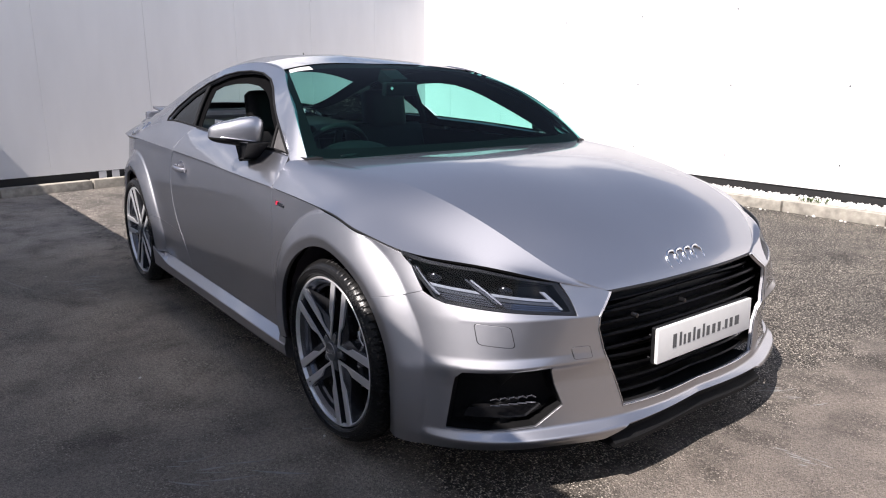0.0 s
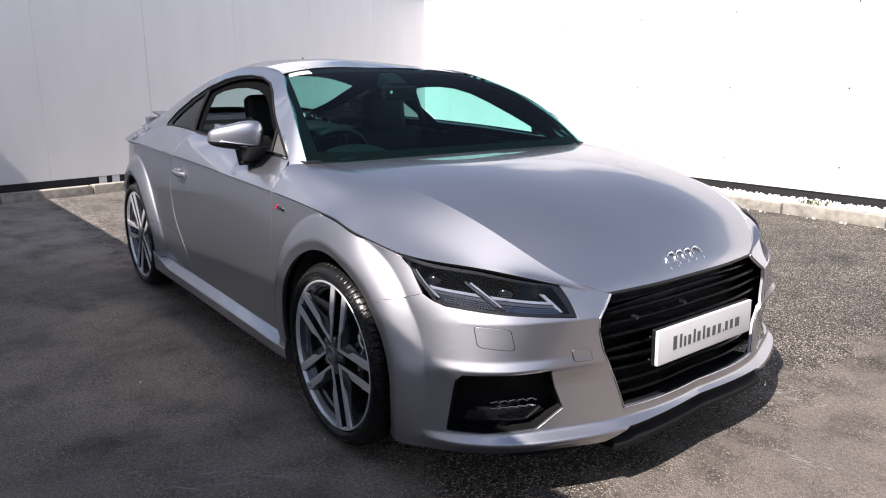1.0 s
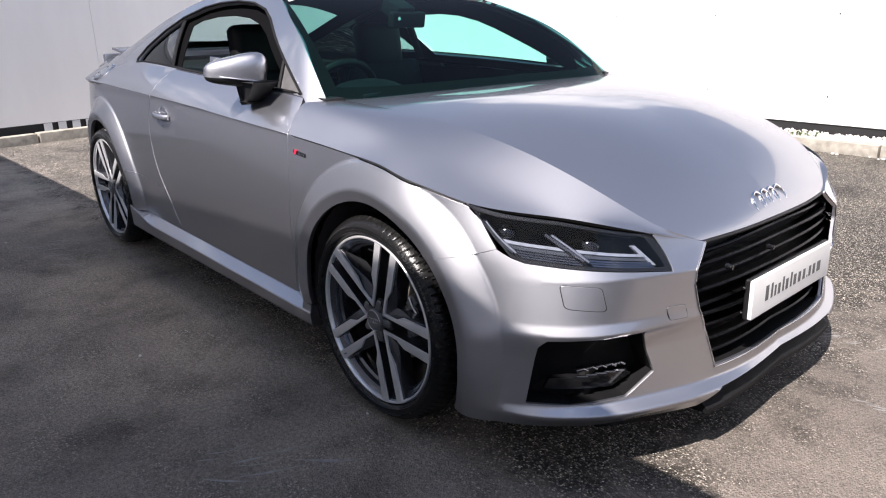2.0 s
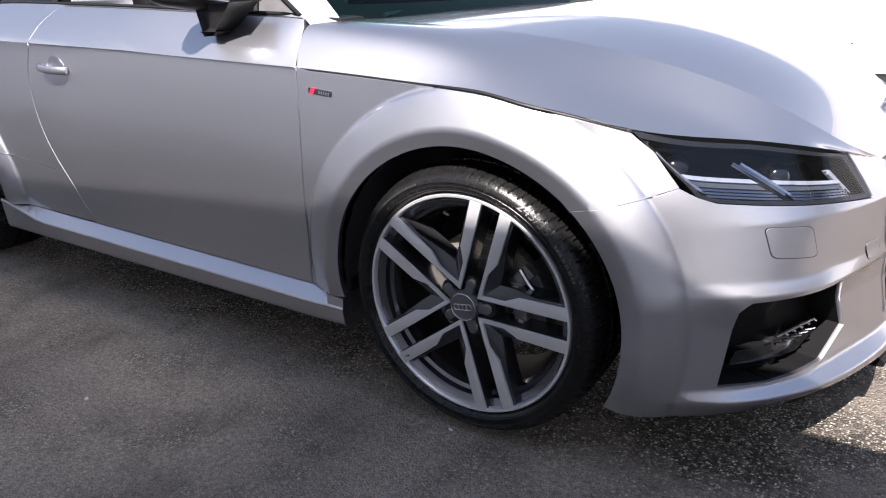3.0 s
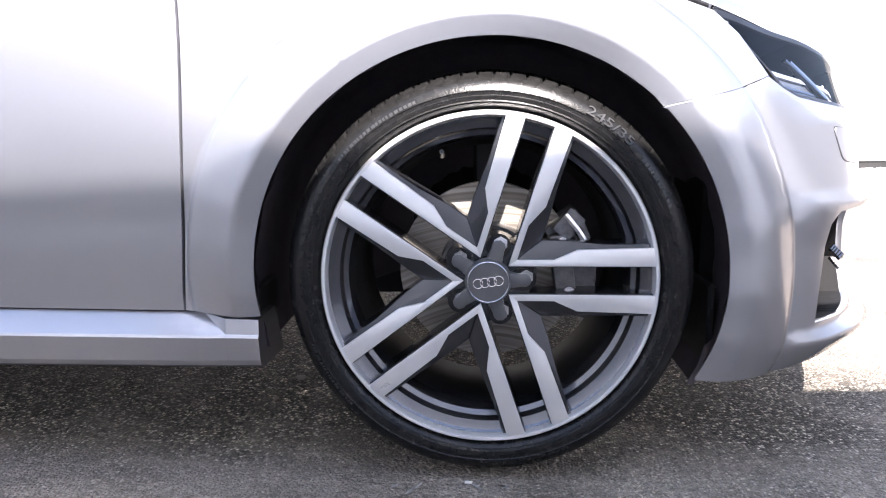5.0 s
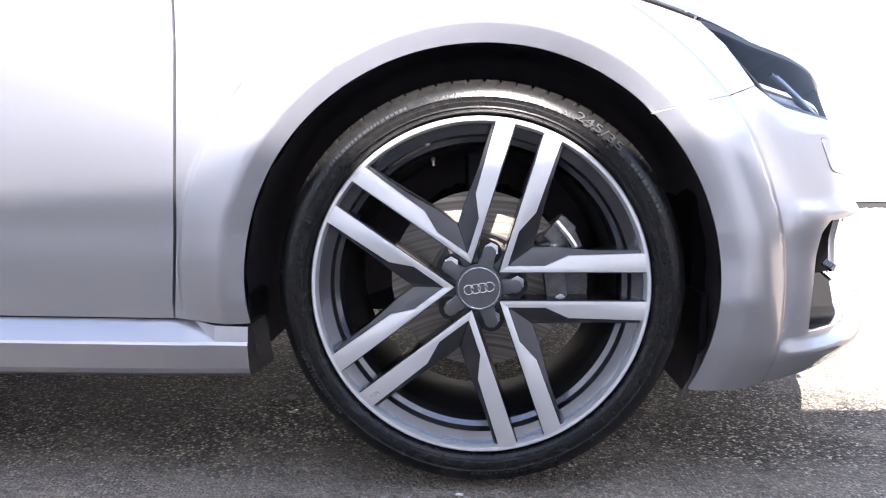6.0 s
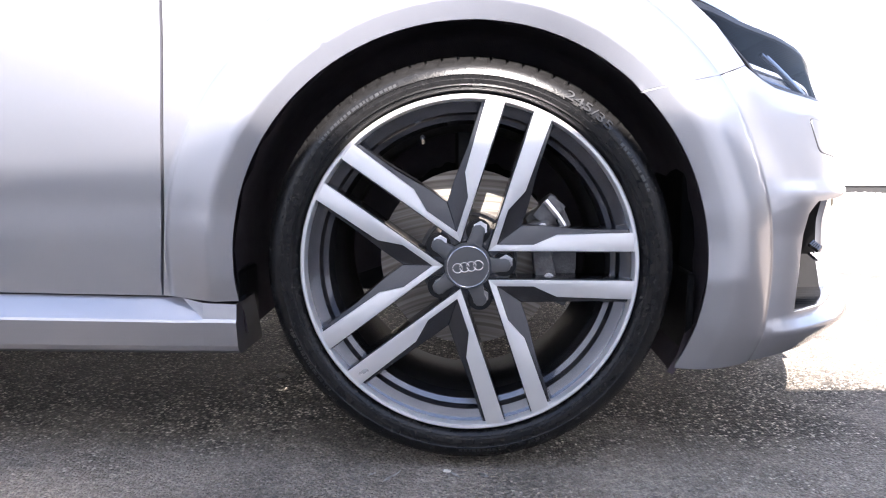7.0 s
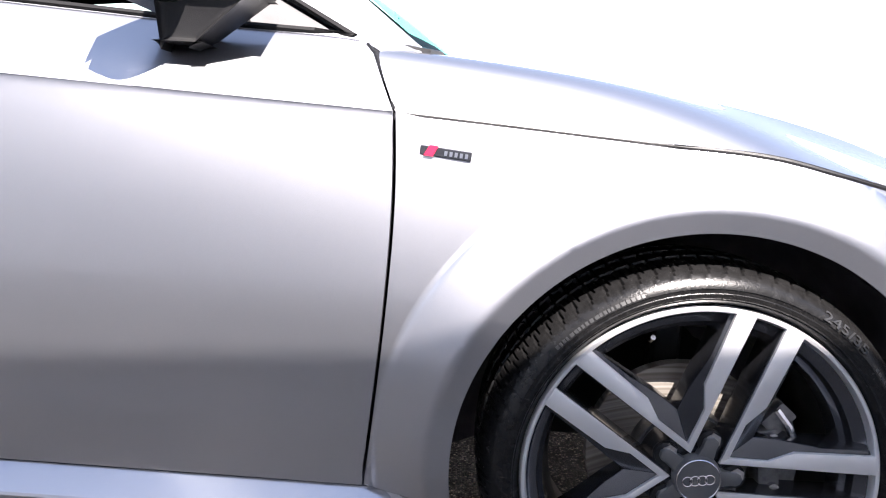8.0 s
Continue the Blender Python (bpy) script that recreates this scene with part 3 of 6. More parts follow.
def unseen_wall():
    """A plain wall added ahead of the car, unseen, to darken what its front reflects."""
    w = tagged(part("added_wall", bm_box((11.0, -3.4, 0), (11.4, 5.02, 4.2)), ADDEDWALL), "plain grey wall added out of view to darken reflections", "wall", kind="structure")
    part("coping", bm_box((10.96, -3.4, 4.202), (11.44, 5.02, 4.26), 0.01, 1), WALL, w)


unseen_wall()


def weed(x, y, z, seed):
    rng = random.Random(seed)
    bm = bmesh.new()
    for i in range(26):
        a, t, ln, w = rng.uniform(0, 6.28), rng.uniform(0.3, 1.2), rng.uniform(0.03, 0.09), rng.uniform(0.004, 0.008)
        d = Vector((math.cos(a) * math.sin(t), math.sin(a) * math.sin(t), math.cos(t)))
        s = d.cross(Vector((0, 0, 1))).normalized() * w
        p = Vector((x + rng.uniform(-0.05, 0.05), y + rng.uniform(-0.02, 0.02), z))
        q = p + d * ln * 0.55 + Vector((0, 0, 0.01))
        e = p + d * ln
        v = [bm.verts.new(c) for c in (p, q - s, e, q + s)]
        bm.faces.new(v)
    ob = part("weed", bm, LEAF)
    tagged(ob, "small green weed growing at the kerb", "weed", "weeds along the kerb")


for i, (x, y) in enumerate(((-1.10, 4.70), (-0.98, 4.72), (-0.2, 4.73), (0.35, 4.74))):
    weed(x, y, 0.09, i)


def chip(x, y, r, seed, mat, label, h=0.5):
    rng = random.Random(seed)
    bm = bmesh.new()
    bmesh.ops.create_icosphere(bm, subdivisions=1, radius=r)
    for v in bm.verts:
        v.co = Vector((v.co.x * rng.uniform(0.8, 1.5), v.co.y * rng.uniform(0.6, 1.1), v.co.z * h * rng.uniform(0.7, 1.2)))
    low = min(v.co.z for v in bm.verts)
    bm.transform(Matrix.Translation((x, y, -low - 0.001)) @ Matrix.Rotation(rng.uniform(0, 3), 4, "Z"))
    tagged(part("stone_chip", bm, mat), label, "stone", "chips on the asphalt")


chip(-0.411, -0.51, 0.014, 1, CONCRETE, "small pale stone chip lying beside the tyre")
chip(-0.93, -1.33, 0.008, 2, STONE, "tiny white stone chip on the shaded asphalt")
chip(-2.88, -1.39, 0.010, 3, CONCRETE, "tiny pale stone chip on the shaded asphalt")
chip(-0.03, -0.95, 0.006, 4, STONE, "tiny white stone chip on the shaded asphalt")


def scuffs():
    """Pale scratches and dried marks on the asphalt."""
    rng = np.random.RandomState(8)
    V, F = [], []
    groups = [((-2.56, -1.25), 0.24, 1.05, 12, 0.006), ((-2.30, -1.22), 0.16, 0.5, 6, 0.005), ((-0.08, -1.34), 0.26, 1.15, 9, 0.007), ((0.77, 0.68), 0.1, 1.0, 14, 0.004),
              ((1.09, 0.22), 0.09, 0.4, 10, 0.004), ((-0.10, -0.965), 0.06, 1.0, 3, 0.004), ((0.0, -0.955), 0.035, 2.4, 4, 0.005), ((-2.6, -2.0), 0.9, 0.4, 12, 0.003)]
    for (cx, cy), size, ang, count, wide in groups:
        for _ in range(count):
            x, y = cx + rng.normal() * size * 0.5, cy + rng.normal() * size * 0.25
            a, ln, w = ang + rng.normal() * 0.18, rng.uniform(0.25, 1.0) * size * 0.8, rng.uniform(0.3, 1.0) * wide
            d, s = np.array([math.cos(a), math.sin(a)]), np.array([-math.sin(a), math.cos(a)])
            o = len(V)
            for k, t in enumerate(np.linspace(-0.5, 0.5, 5)):
                c = np.array([x, y]) + d * ln * t + s * (t * t) * ln * 0.12
                ww = w * (1 - 1.6 * abs(t)) + 0.0003
                V += [(*(c + s * ww), 0.0012), (*(c - s * ww), 0.0012)]
            F += [(o + 2 * i, o + 2 * i + 1, o + 2 * i + 3, o + 2 * i + 2) for i in range(4)]
    ob = mesh_ob("scuff_marks", V, F, SCUFF, smooth=False)
    tagged(ob, "faint pale scuff marks scratched into the asphalt", "scuff marks", kind="stuff")


scuffs()

# ---- the car: its outer skin ----
car = empty("car", pose(-1.25, 0, 0), "silver two-door coupe parked with its driver's window down", "car")
LEVELS = [0.155, 0.206, 0.228, 0.36, 0.405, 0.425, 0.450, 0.555, 0.61, 0.73, 0.84]
SIDE_BULGE = [-0.020, -0.013, -0.009, 0.0, 0.002, 0.004, 0.0064, 0.0123, 0.012, 0.006, -0.006]
FLANK = [(-3.30, 0.0), (-3.27, 0.42), (-3.12, 0.69), (-2.80, 0.838), (-2.30, 0.895), (-1.5, 0.906), (-0.5, 0.908), (0.0, 0.905), (0.2, 0.902)]
NOSE = [
    [(0.352, 0.893), (0.518, 0.824), (0.632, 0.702), (0.708, 0.556), (0.768, 0.44), (0.795, 0.0)],
    [(0.360, 0.898), (0.562, 0.842), (0.680, 0.718), (0.756, 0.566), (0.795, 0.44), (0.81, 0.0)],
    [(0.362, 0.900), (0.530, 0.845), (0.638, 0.725), (0.704, 0.575), (0.756, 0.43), (0.790, 0.0)],
    [(0.365, 0.898), (0.550, 0.824), (0.642, 0.71), (0.694, 0.575), (0.745, 0.43), (0.785, 0.0)],
    [(0.366, 0.898), (0.563, 0.820), (0.652, 0.71), (0.700, 0.575), (0.748, 0.437), (0.786, 0.0)],
    [(0.367, 0.897), (0.572, 0.817), (0.667, 0.711), (0.719, 0.575), (0.754, 0.447), (0.790, 0.0)],
    [(0.368, 0.896), (0.562, 0.810), (0.647, 0.712), (0.708, 0.575), (0.748, 0.450), (0.787, 0.0)],
    [(0.369, 0.890), (0.535, 0.796), (0.629, 0.702), (0.700, 0.570), (0.742, 0.455), (0.772, 0.0)],
    [(0.368, 0.883), (0.50, 0.795), (0.60, 0.695), (0.672, 0.565), (0.720, 0.40), (0.750, 0.0)],
    [(0.335, 0.860), (0.43, 0.79), (0.54, 0.69), (0.62, 0.565), (0.675, 0.40), (0.710, 0.0)],
    [(0.300, 0.850), (0.38, 0.79), (0.48, 0.69), (0.56, 0.565), (0.62, 0.40), (0.66, 0.0)],
]
RING = np.array([[(x, w + (d if x > -3.2 else 0)) for x, w in FLANK] + row for row, d in zip(NOSE, SIDE_BULGE)])
_mid = RING[5]
S_KNOTS = np.r_[0, np.cumsum(np.linalg.norm(np.diff(_mid, axis=0), axis=1))]
AXLE_F, AXLE_R, AXLE_Z = (0.0, 0.32), (-2.42, 0.325), 0.32
ARCH_R = 0.361


def flare(x, z):
    """How far the wheel arches swell out beyond the flank."""
    out = np.zeros_like(x)
    for (cx, cz), amp in ((AXLE_F, 0.034), (AXLE_R, 0.036)):
        r = np.hypot(x - cx, z - cz)
        t = np.clip((r - 0.395) / (0.4755 - 0.395), 0, 1)
        low = np.clip((z - 0.14) / 0.16, 0, 1)
        ahead = np.clip((x - cx - 0.12) / 0.22, 0, 1) * (1.0 if cx == 0 else 0.6)
        round_ = 0.85 * (1 - t) + 0.15 * (1 - t ** 2)
        boxy = 1 - t ** 1.9
        out -= 0.27 * np.clip(0.395 - r, 0, 0.036)
        out += 0.0032 * np.clip((0.4770 - r) / 0.0036, 0, 1)
        out += amp * (round_ * (1 - ahead) + boxy * ahead) * (0.45 + 0.55 * low)
    return out


def height_basis(z, split):
    """Smooth above the level of that number; below it flat facets with narrow rounded edges."""
    z = np.clip(np.asarray(z, float), LEVELS[0], LEVELS[-1])
    out = np.zeros((len(z), len(LEVELS)))
    hi = z >= LEVELS[split]
    if hi.any():
        out[hi, split:] = nat_basis(LEVELS[split:], z[hi])
    if (~hi).any():
        k = np.array(LEVELS[: split + 1])
        for d in np.linspace(-0.0045, 0.0045, 7):
            q = np.clip(z[~hi] + d, k[0], k[-1])
            out[~hi, : split + 1] += np.stack([np.interp(q, k, e) for e in np.eye(split + 1)], 1) / 7
    return out


def ring_xy(s, z):
    """The flank is smooth above the sill, the nose is faceted up to the lamps."""
    Bs = nat_basis(S_KNOTS, s)
    t = np.clip((np.asarray(s, float) - S_KNOTS[8] - 0.12) / 0.16, 0, 1)[:, None]
    Bz = height_basis(z, 5) * (1 - t) + height_basis(z, 7) * t
    q = np.einsum("ni,nj,jik->nk", Bs, Bz, RING)
    return q[:, 0], q[:, 1]


def skin(s, z):
    """The flank and nose of the car's right side, by the way round it and the height."""
    x, w = ring_xy(s, z)
    f = flare(x, z) * np.clip((w - 0.70) / 0.15, 0, 1)
    return np.stack([x, -(w + f), z], -1)


_DENSE_S = np.linspace(S_KNOTS[6], S_KNOTS[-1], 2400)


def s_of_x(x, z):
    x, z = np.broadcast_arrays(np.asarray(x, float), np.asarray(z, float))
    lo, hi = np.full(x.shape, S_KNOTS[0]), np.full(x.shape, S_KNOTS[-1])
    for _ in range(34):
        m = (lo + hi) / 2
        less = ring_xy(m.ravel(), z.ravel())[0].reshape(x.shape) < x
        lo, hi = np.where(less, m, lo), np.where(less, hi, m)
    return (lo + hi) / 2


def flank(x, z):
    return skin(s_of_x(x, z), z)


def sz(x, y, z):
    """The place on the skin nearest to a point, as (way round, height)."""
    P = skin(_DENSE_S, np.full(len(_DENSE_S), z))
    return float(_DENSE_S[np.argmin((P[:, 0] - x) ** 2 + (P[:, 1] + abs(y)) ** 2)]), z


def arc(c, r, a0, a1, n=40):
    return [(c[0] + r * math.cos(radians(a)), c[1] + r * math.sin(radians(a))) for a in np.linspace(a0, a1, n)]


# the lines that part the panels, on the right flank: x and z
TORNADO = Line3([(-3.2, 0.62, 0.875), (-2.75, 0.863, 0.880), (-2.3, 0.895, 0.876), (-1.67, 0.904, 0.862), (-1.2, 0.907, 0.849), (-0.83, 0.908, 0.834), (-0.464, 0.909, 0.819)])
SHUT = Line3([(-0.464, 0.909, 0.819), (-0.25, 0.909, 0.806), (-0.063, 0.910, 0.795), (0.025, 0.910, 0.791), (0.076, 0.909, 0.785), (0.132, 0.906, 0.773), (0.213, 0.89, 0.757), (0.334, 0.857, 0.727)])
DOOR_FRONT = Line3([(-0.466, 0, 0.819), (-0.461, 0, 0.733), (-0.463, 0, 0.59), (-0.474, 0, 0.431), (-0.489, 0, 0.266)])
DOOR_REAR = Line3([(-1.680, 0, 0.862), (-1.705, 0, 0.77), (-1.70, 0, 0.68), (-1.67, 0, 0.573), (-1.615, 0, 0.464), (-1.51, 0, 0.30), (-1.497, 0, 0.281)])
ROWS = np.linspace(0, 1, 24)
xz = lambda line, off=0.0: [(float(p[0]) + off, float(p[2])) for p in line(ROWS)]

# the joint between wing and bumper
JOINT = [(0.425, 0.6250), (0.371, 0.6060), (0.30, 0.5900), (0.2485, 0.5790)]


def on_flank(line):
    """The same line laid on the flank's own surface, as far as the flank reaches."""
    x, z = line.p[:, 0], line.p[:, 2]
    q = line.p.copy()
    ok = (x > -2.6) & (x < 0.34)
    q[ok, 1] = -flank(x[ok], z[ok])[:, 1]
    return Line3(q)


TORNADO = on_flank(TORNADO)

# front wing
g = 0.0031
wing_out = ([(p[0] + g, p[1]) for p in xz(DOOR_FRONT)][::-1] + [(p[0], p[1] - g * (1.5 + 0.7 * min(1, max(0, (p[0] + 0.15) / 0.2)))) for p in xz(SHUT)][1:]
            + [(0.376, 0.687)] + [(x, z + 0.0008) for x, z in JOINT] + arc(AXLE_F, ARCH_R, 47, 189.0, 70)[1:] + [(-0.40, 0.2635)])
both("front_wing", panel(wing_out, flank, 0.011, thick=0.02, fine=0.008, lines=[arc(AXLE_F, 0.395, 44, 195, 90), arc(AXLE_F, 0.386, 44, 195, 90), arc(AXLE_F, 0.404, 44, 195, 90), arc(AXLE_F, 0.436, 30, 195, 120), arc(AXLE_F, 0.465, 30, 195, 120), arc(AXLE_F, 0.4734, 30, 195, 140), arc(AXLE_F, 0.4770, 30, 195, 140), arc(AXLE_F, 0.484, 30, 195, 120)]), PAINT, car)

# door: lower sheet up to the shoulder crease, then the shoulder up to the glass
sill_top = lambda x: 0.266 + 0.010 * (-0.489 - x) / 1.0
low_line = [(x, float(sill_top(x))) for x in np.linspace(-1.50, -0.489, 14)]
torn = lambda x: float(TORNADO.by_x(x)[2])
crease = [(x, torn(x)) for x in np.linspace(-1.678, -0.468, 30)]
door_low = low_line + [(p[0] - g, p[1]) for p in xz(DOOR_FRONT)][::-1][1:-1] + crease[::-1] + [(p[0] + g, p[1]) for p in xz(DOOR_REAR)][1:-1]

# the upper body: shoulder, pillars and roof rail
BELT = Line3([(-3.10, 0.66, 0.93), (-2.6, 0.74, 0.965), (-2.06, 0.772, 0.985), (-1.6, 0.792, 0.974), (-1.1, 0.803, 0.955), (-0.64, 0.797, 0.933), (-0.52, 0.797, 0.926), (-0.43, 0.774, 0.912)])
RAIL = Line3([(-3.10, 0.56, 0.985), (-2.75, 0.60, 1.035), (-2.4, 0.595, 1.125), (-2.05, 0.57, 1.215), (-1.70, 0.55, 1.275), (-1.36, 0.545, 1.292), (-1.044, 0.565, 1.255), (-0.86, 0.637, 1.187), (-0.671, 0.700, 1.10), (-0.536, 0.740, 1.0), (-0.438, 0.767, 0.923)])


def upper(x, z):
    t, b, r = TORNADO.by_x(x), BELT.by_x(x), RAIL.by_x(x)
    zt, zb, zr = t[:, 2], b[:, 2], np.maximum(r[:, 2], b[:, 2] + 0.012)
    wt, wb, wr = t[:, 1], b[:, 1], np.minimum(r[:, 1], b[:, 1] - 0.006)
    k1 = np.clip((z - zt) / (zb - zt), -0.5, 1)
    low = wt + (wb - wt) * (0.72 * k1 + 0.28 * k1 * k1)
    k2 = np.clip((z - zb) / (zr - zb), 0, 1.3)
    high = wb + (wr - wb) * (0.82 * k2 + 0.18 * k2 * k2)
    return np.stack([x, -np.where(z < zb, low, high), z], -1)


door_top_edge = [(x, float(BELT.by_x(x)[2]) - 0.004) for x in np.linspace(-1.60, -0.56, 24)]
shoulder = (crease + [(-0.491, 0.868), (-0.508, 0.905), (-0.524, 0.9225)] + door_top_edge[::-1] + [(-1.635, 0.955), (-1.665, 0.915)])


def door_face(x, z):
    """The door's lower face, tucked in just under the shoulder crease."""
    p = flank(x, z)
    d = np.maximum(TORNADO.by_x(x)[:, 2] - z, -0.003)
    p[:, 1] += 0.0026 * (1 - np.exp(-d / 0.006)) * np.exp(-d / 0.028)
    return p


tucks = [[(x, torn(x) - k) for x in np.linspace(-1.67, -0.475, 60)] for k in (0.0036, 0.008, 0.014, 0.030)]
door_skin = joined(panel(door_low, door_face, 0.022, thick=0.02, fine=0.0085, lines=tucks), panel(shoulder, upper, 0.018, thick=0.02, fine=0.012))
doors = both("door", door_skin, PAINT, car)

# quarter panel over the rear wheel
ax, az = AXLE_R
rear_low = ([(p[0] - g, p[1]) for p in xz(DOOR_REAR)] + [(-1.55, 0.279), (-1.95, 0.280)] + [(-2.085, 0.281)]
            + arc(AXLE_R, ARCH_R, -5.5, 196, 70) + [(-3.18, 0.24), (-3.26, 0.5), (-3.24, 0.8)]
            + [(x, torn(x)) for x in np.linspace(-3.18, -1.69, 30)])
WINDOW = [(-0.540, 0.931), (-0.640, 0.985), (-0.74, 1.040), (-0.87, 1.108), (-1.0, 1.174), (-1.095, 1.212), (-1.22, 1.240), (-1.36, 1.250), (-1.52, 1.247), (-1.68, 1.232),
          (-1.88, 1.190), (-2.03, 1.130), (-2.14, 1.055), (-2.175, 1.0), (-2.16, 0.984)]
dlo_bottom = [(x, float(BELT.by_x(x)[2]) + 0.004) for x in np.linspace(-2.06, -0.60, 24)]
DLO = WINDOW + dlo_bottom
rear_up = ([(x, torn(x)) for x in np.linspace(-3.18, -1.684, 24)] + [(-1.671, 0.915), (-1.641, 0.955), (-1.606, 0.970)]
           + [(x, float(BELT.by_x(x)[2]) - 0.0005) for x in np.linspace(-1.60, -0.535, 20)] + [(-0.513, 0.919), (-0.495, 0.909), (-0.462, 0.907), (-0.440, 0.909)]
           + [(float(p[0]), float(p[2])) for p in RAIL(np.linspace(1, 0, 50))])
quarter = joined(panel(rear_low, flank, 0.024, thick=0.02, fine=0.014, lines=[arc(AXLE_R, 0.395, 0, 190, 80), arc(AXLE_R, 0.404, 0, 190, 80), arc(AXLE_R, 0.436, 0, 185, 80), arc(AXLE_R, 0.465, 0, 185, 80), arc(AXLE_R, 0.4734, 0, 185, 80), arc(AXLE_R, 0.4770, 0, 185, 80), arc(AXLE_R, 0.484, 0, 185, 80)]), panel(rear_up, upper, 0.022, holes=[DLO], thick=0.02, fine=0.012))
both("side_frame", quarter, PAINT, car)

# bonnet with its two creases
CENTRE = Line3([(-0.345, 0, 0.924), (-0.1, 0, 0.927), (0.18, 0, 0.897), (0.454, 0, 0.821), (0.60, 0, 0.746), (0.69, 0, 0.677), (0.728, 0, 0.634), (0.742, 0, 0.613)])
INNER = Line3([(-0.385, 0.37, 0.921), (-0.13, 0.35, 0.921), (0.18, 0.33, 0.890), (0.454, 0.31, 0.813), (0.60, 0.285, 0.738), (0.685, 0.25, 0.668), (0.722, 0.22, 0.632), (0.736, 0.20, 0.612)])
CREASE = Line3([(-0.470, 0.72, 0.918), (-0.175, 0.685, 0.900), (0.182, 0.640, 0.852), (0.454, 0.600, 0.773), (0.585, 0.555, 0.708), (0.660, 0.490, 0.655), (0.702, 0.42, 0.624), (0.714, 0.385, 0.611)])
FENDER = Line3([(-0.499, 0.82, 0.905), (-0.175, 0.81, 0.876), (0.10, 0.795, 0.824), (0.26, 0.775, 0.779), (0.42, 0.715, 0.735), (0.575, 0.615, 0.690), (0.690, 0.45, 0.627), (0.715, 0.386, 0.611)])
edge_x = np.array([-0.464, -0.36, -0.25, -0.13, -0.02, 0.05, 0.10, 0.15, 0.22, 0.334])
edge_z = SHUT.by_x(edge_x)[:, 2] + 0.001
EDGE = Line3([tuple(p * [1, -1, 1]) for p in flank(edge_x, edge_z)] + [(0.50, 0.715, 0.695), (0.655, 0.560, 0.656), (0.716, 0.387, 0.611)])


def loft(lines, at):
    def surf(u, v):
        pts = np.stack([ln(np.clip(u, 0, 1)) for ln in lines], 1)
        return np.einsum("nj,njk->nk", nat_basis(at, v), pts)
    return surf


def bonnet_top(u, v):
    p = loft((CENTRE, INNER, CREASE), (0.0, 0.36, 0.70))(u, v)
    p[:, 1] *= -1
    return p


def bonnet_side(u, v):
    p = loft((CREASE, FENDER, EDGE), (0.70, 0.86, 1.0))(u, v)
    p[:, 1] *= -1
    return p


up = (0.15, 0, 1)
top_r, side_r = grid(bonnet_top, 0, 1, 90, 0, 0.70, 30, up), grid(bonnet_side, 0, 1, 110, 0.70, 1.0, 16, (0.2, -0.5, 1))
flip = lambda s: (s[0] * [1, -1, 1], [f[::-1] for f in s[1]], s[2] * [1, -1, 1])


def rim_of(lines, inward):
    """A turned-in rim along an edge line."""
    P = np.concatenate([ln for ln in lines])
    V, F, N = [], [], []
    for i in range(len(P) - 1):
        o = len(V)
        V += [P[i], P[i + 1], P[i + 1] + inward, P[i] + inward]
        F.append((o, o + 1, o + 2, o + 3))
        d = np.cross(P[i + 1] - P[i], inward)
        N += [d / (np.linalg.norm(d) + 1e-12)] * 4
    return np.array(V), F, np.array(N)


edge_pts = EDGE(np.linspace(0, 1, 60)) * [1, -1, 1]
bon_rim = rim_of([edge_pts], np.array([-0.004, 0.012, -0.012]))
nose_pts = np.stack([bonnet_top(np.ones(20), np.linspace(0.0, 0.70, 20))], 0)[0]
nose_rim = rim_of([nose_pts], np.array([-0.02, 0, -0.006]))
bonnet_sheet = joined(top_r, flip(top_r), side_r, flip(side_r), bon_rim, flip(bon_rim), nose_rim, flip(nose_rim))
mesh_ob("bonnet", *bonnet_sheet[:2], PAINT, car, bonnet_sheet[2])

# dark seals in the gaps of door and bonnet
gap = upper(np.array([-0.4655, -0.474, -0.4865, -0.497, -0.5045, -0.519]), np.array([0.822, 0.845, 0.868, 0.889, 0.906, 0.9205])) + [0, 0.001, -0.0005]
for side in (1, -1):
    part("door_seal", bm_tube([tuple(p) for p in gap * [1, side, 1]], 0.0027, 6), BLACK, car, "black rubber door seal", True)
seal_x = np.linspace(-0.455, 0.325, 50)
seal_z = SHUT.by_x(seal_x)[:, 2] - 0.001 - 0.002 * np.clip((seal_x + 0.15) / 0.2, 0, 1)
seal = flank(seal_x, seal_z) + [0, 0.0042, 0]
for side in (1, -1):
    part("bonnet_seal", bm_tube([tuple(p) for p in seal * [1, side, 1]], 0.0034, 6), BLACK, car, "black rubber bonnet seal", True)

# nose: bumper skin with openings for lamp, grille and intake
on = lambda *pts: [sz(*p) for p in pts]
GRILLE = [(0.716, 0.385, 0.609), (0.745, 0.455, 0.514), (0.757, 0.405, 0.385), (0.762, 0.355, 0.262)]
LAMP = [(0.334, 0.857, 0.725), (0.376, 0.848, 0.685), (0.428, 0.833, 0.632), (0.446, 0.822, 0.609), (0.482, 0.810, 0.597), (0.560, 0.755, 0.587), (0.65, 0.645, 0.575), (0.722, 0.522, 0.563),
        (0.672, 0.548, 0.648), (0.655, 0.560, 0.652), (0.50, 0.715, 0.691)]
INTAKE = [(0.550, 0.832, 0.394), (0.566, 0.815, 0.414), (0.63, 0.755, 0.4165), (0.690, 0.590, 0.4150), (0.700, 0.548, 0.290), (0.665, 0.625, 0.236), (0.60, 0.76, 0.232), (0.528, 0.848, 0.236)]
SMID = S_KNOTS[-1]
arch_sz = [(float(s_of_x(x, z)), z) for x, z in arc(AXLE_F, ARCH_R, -26, 45.2, 40)]
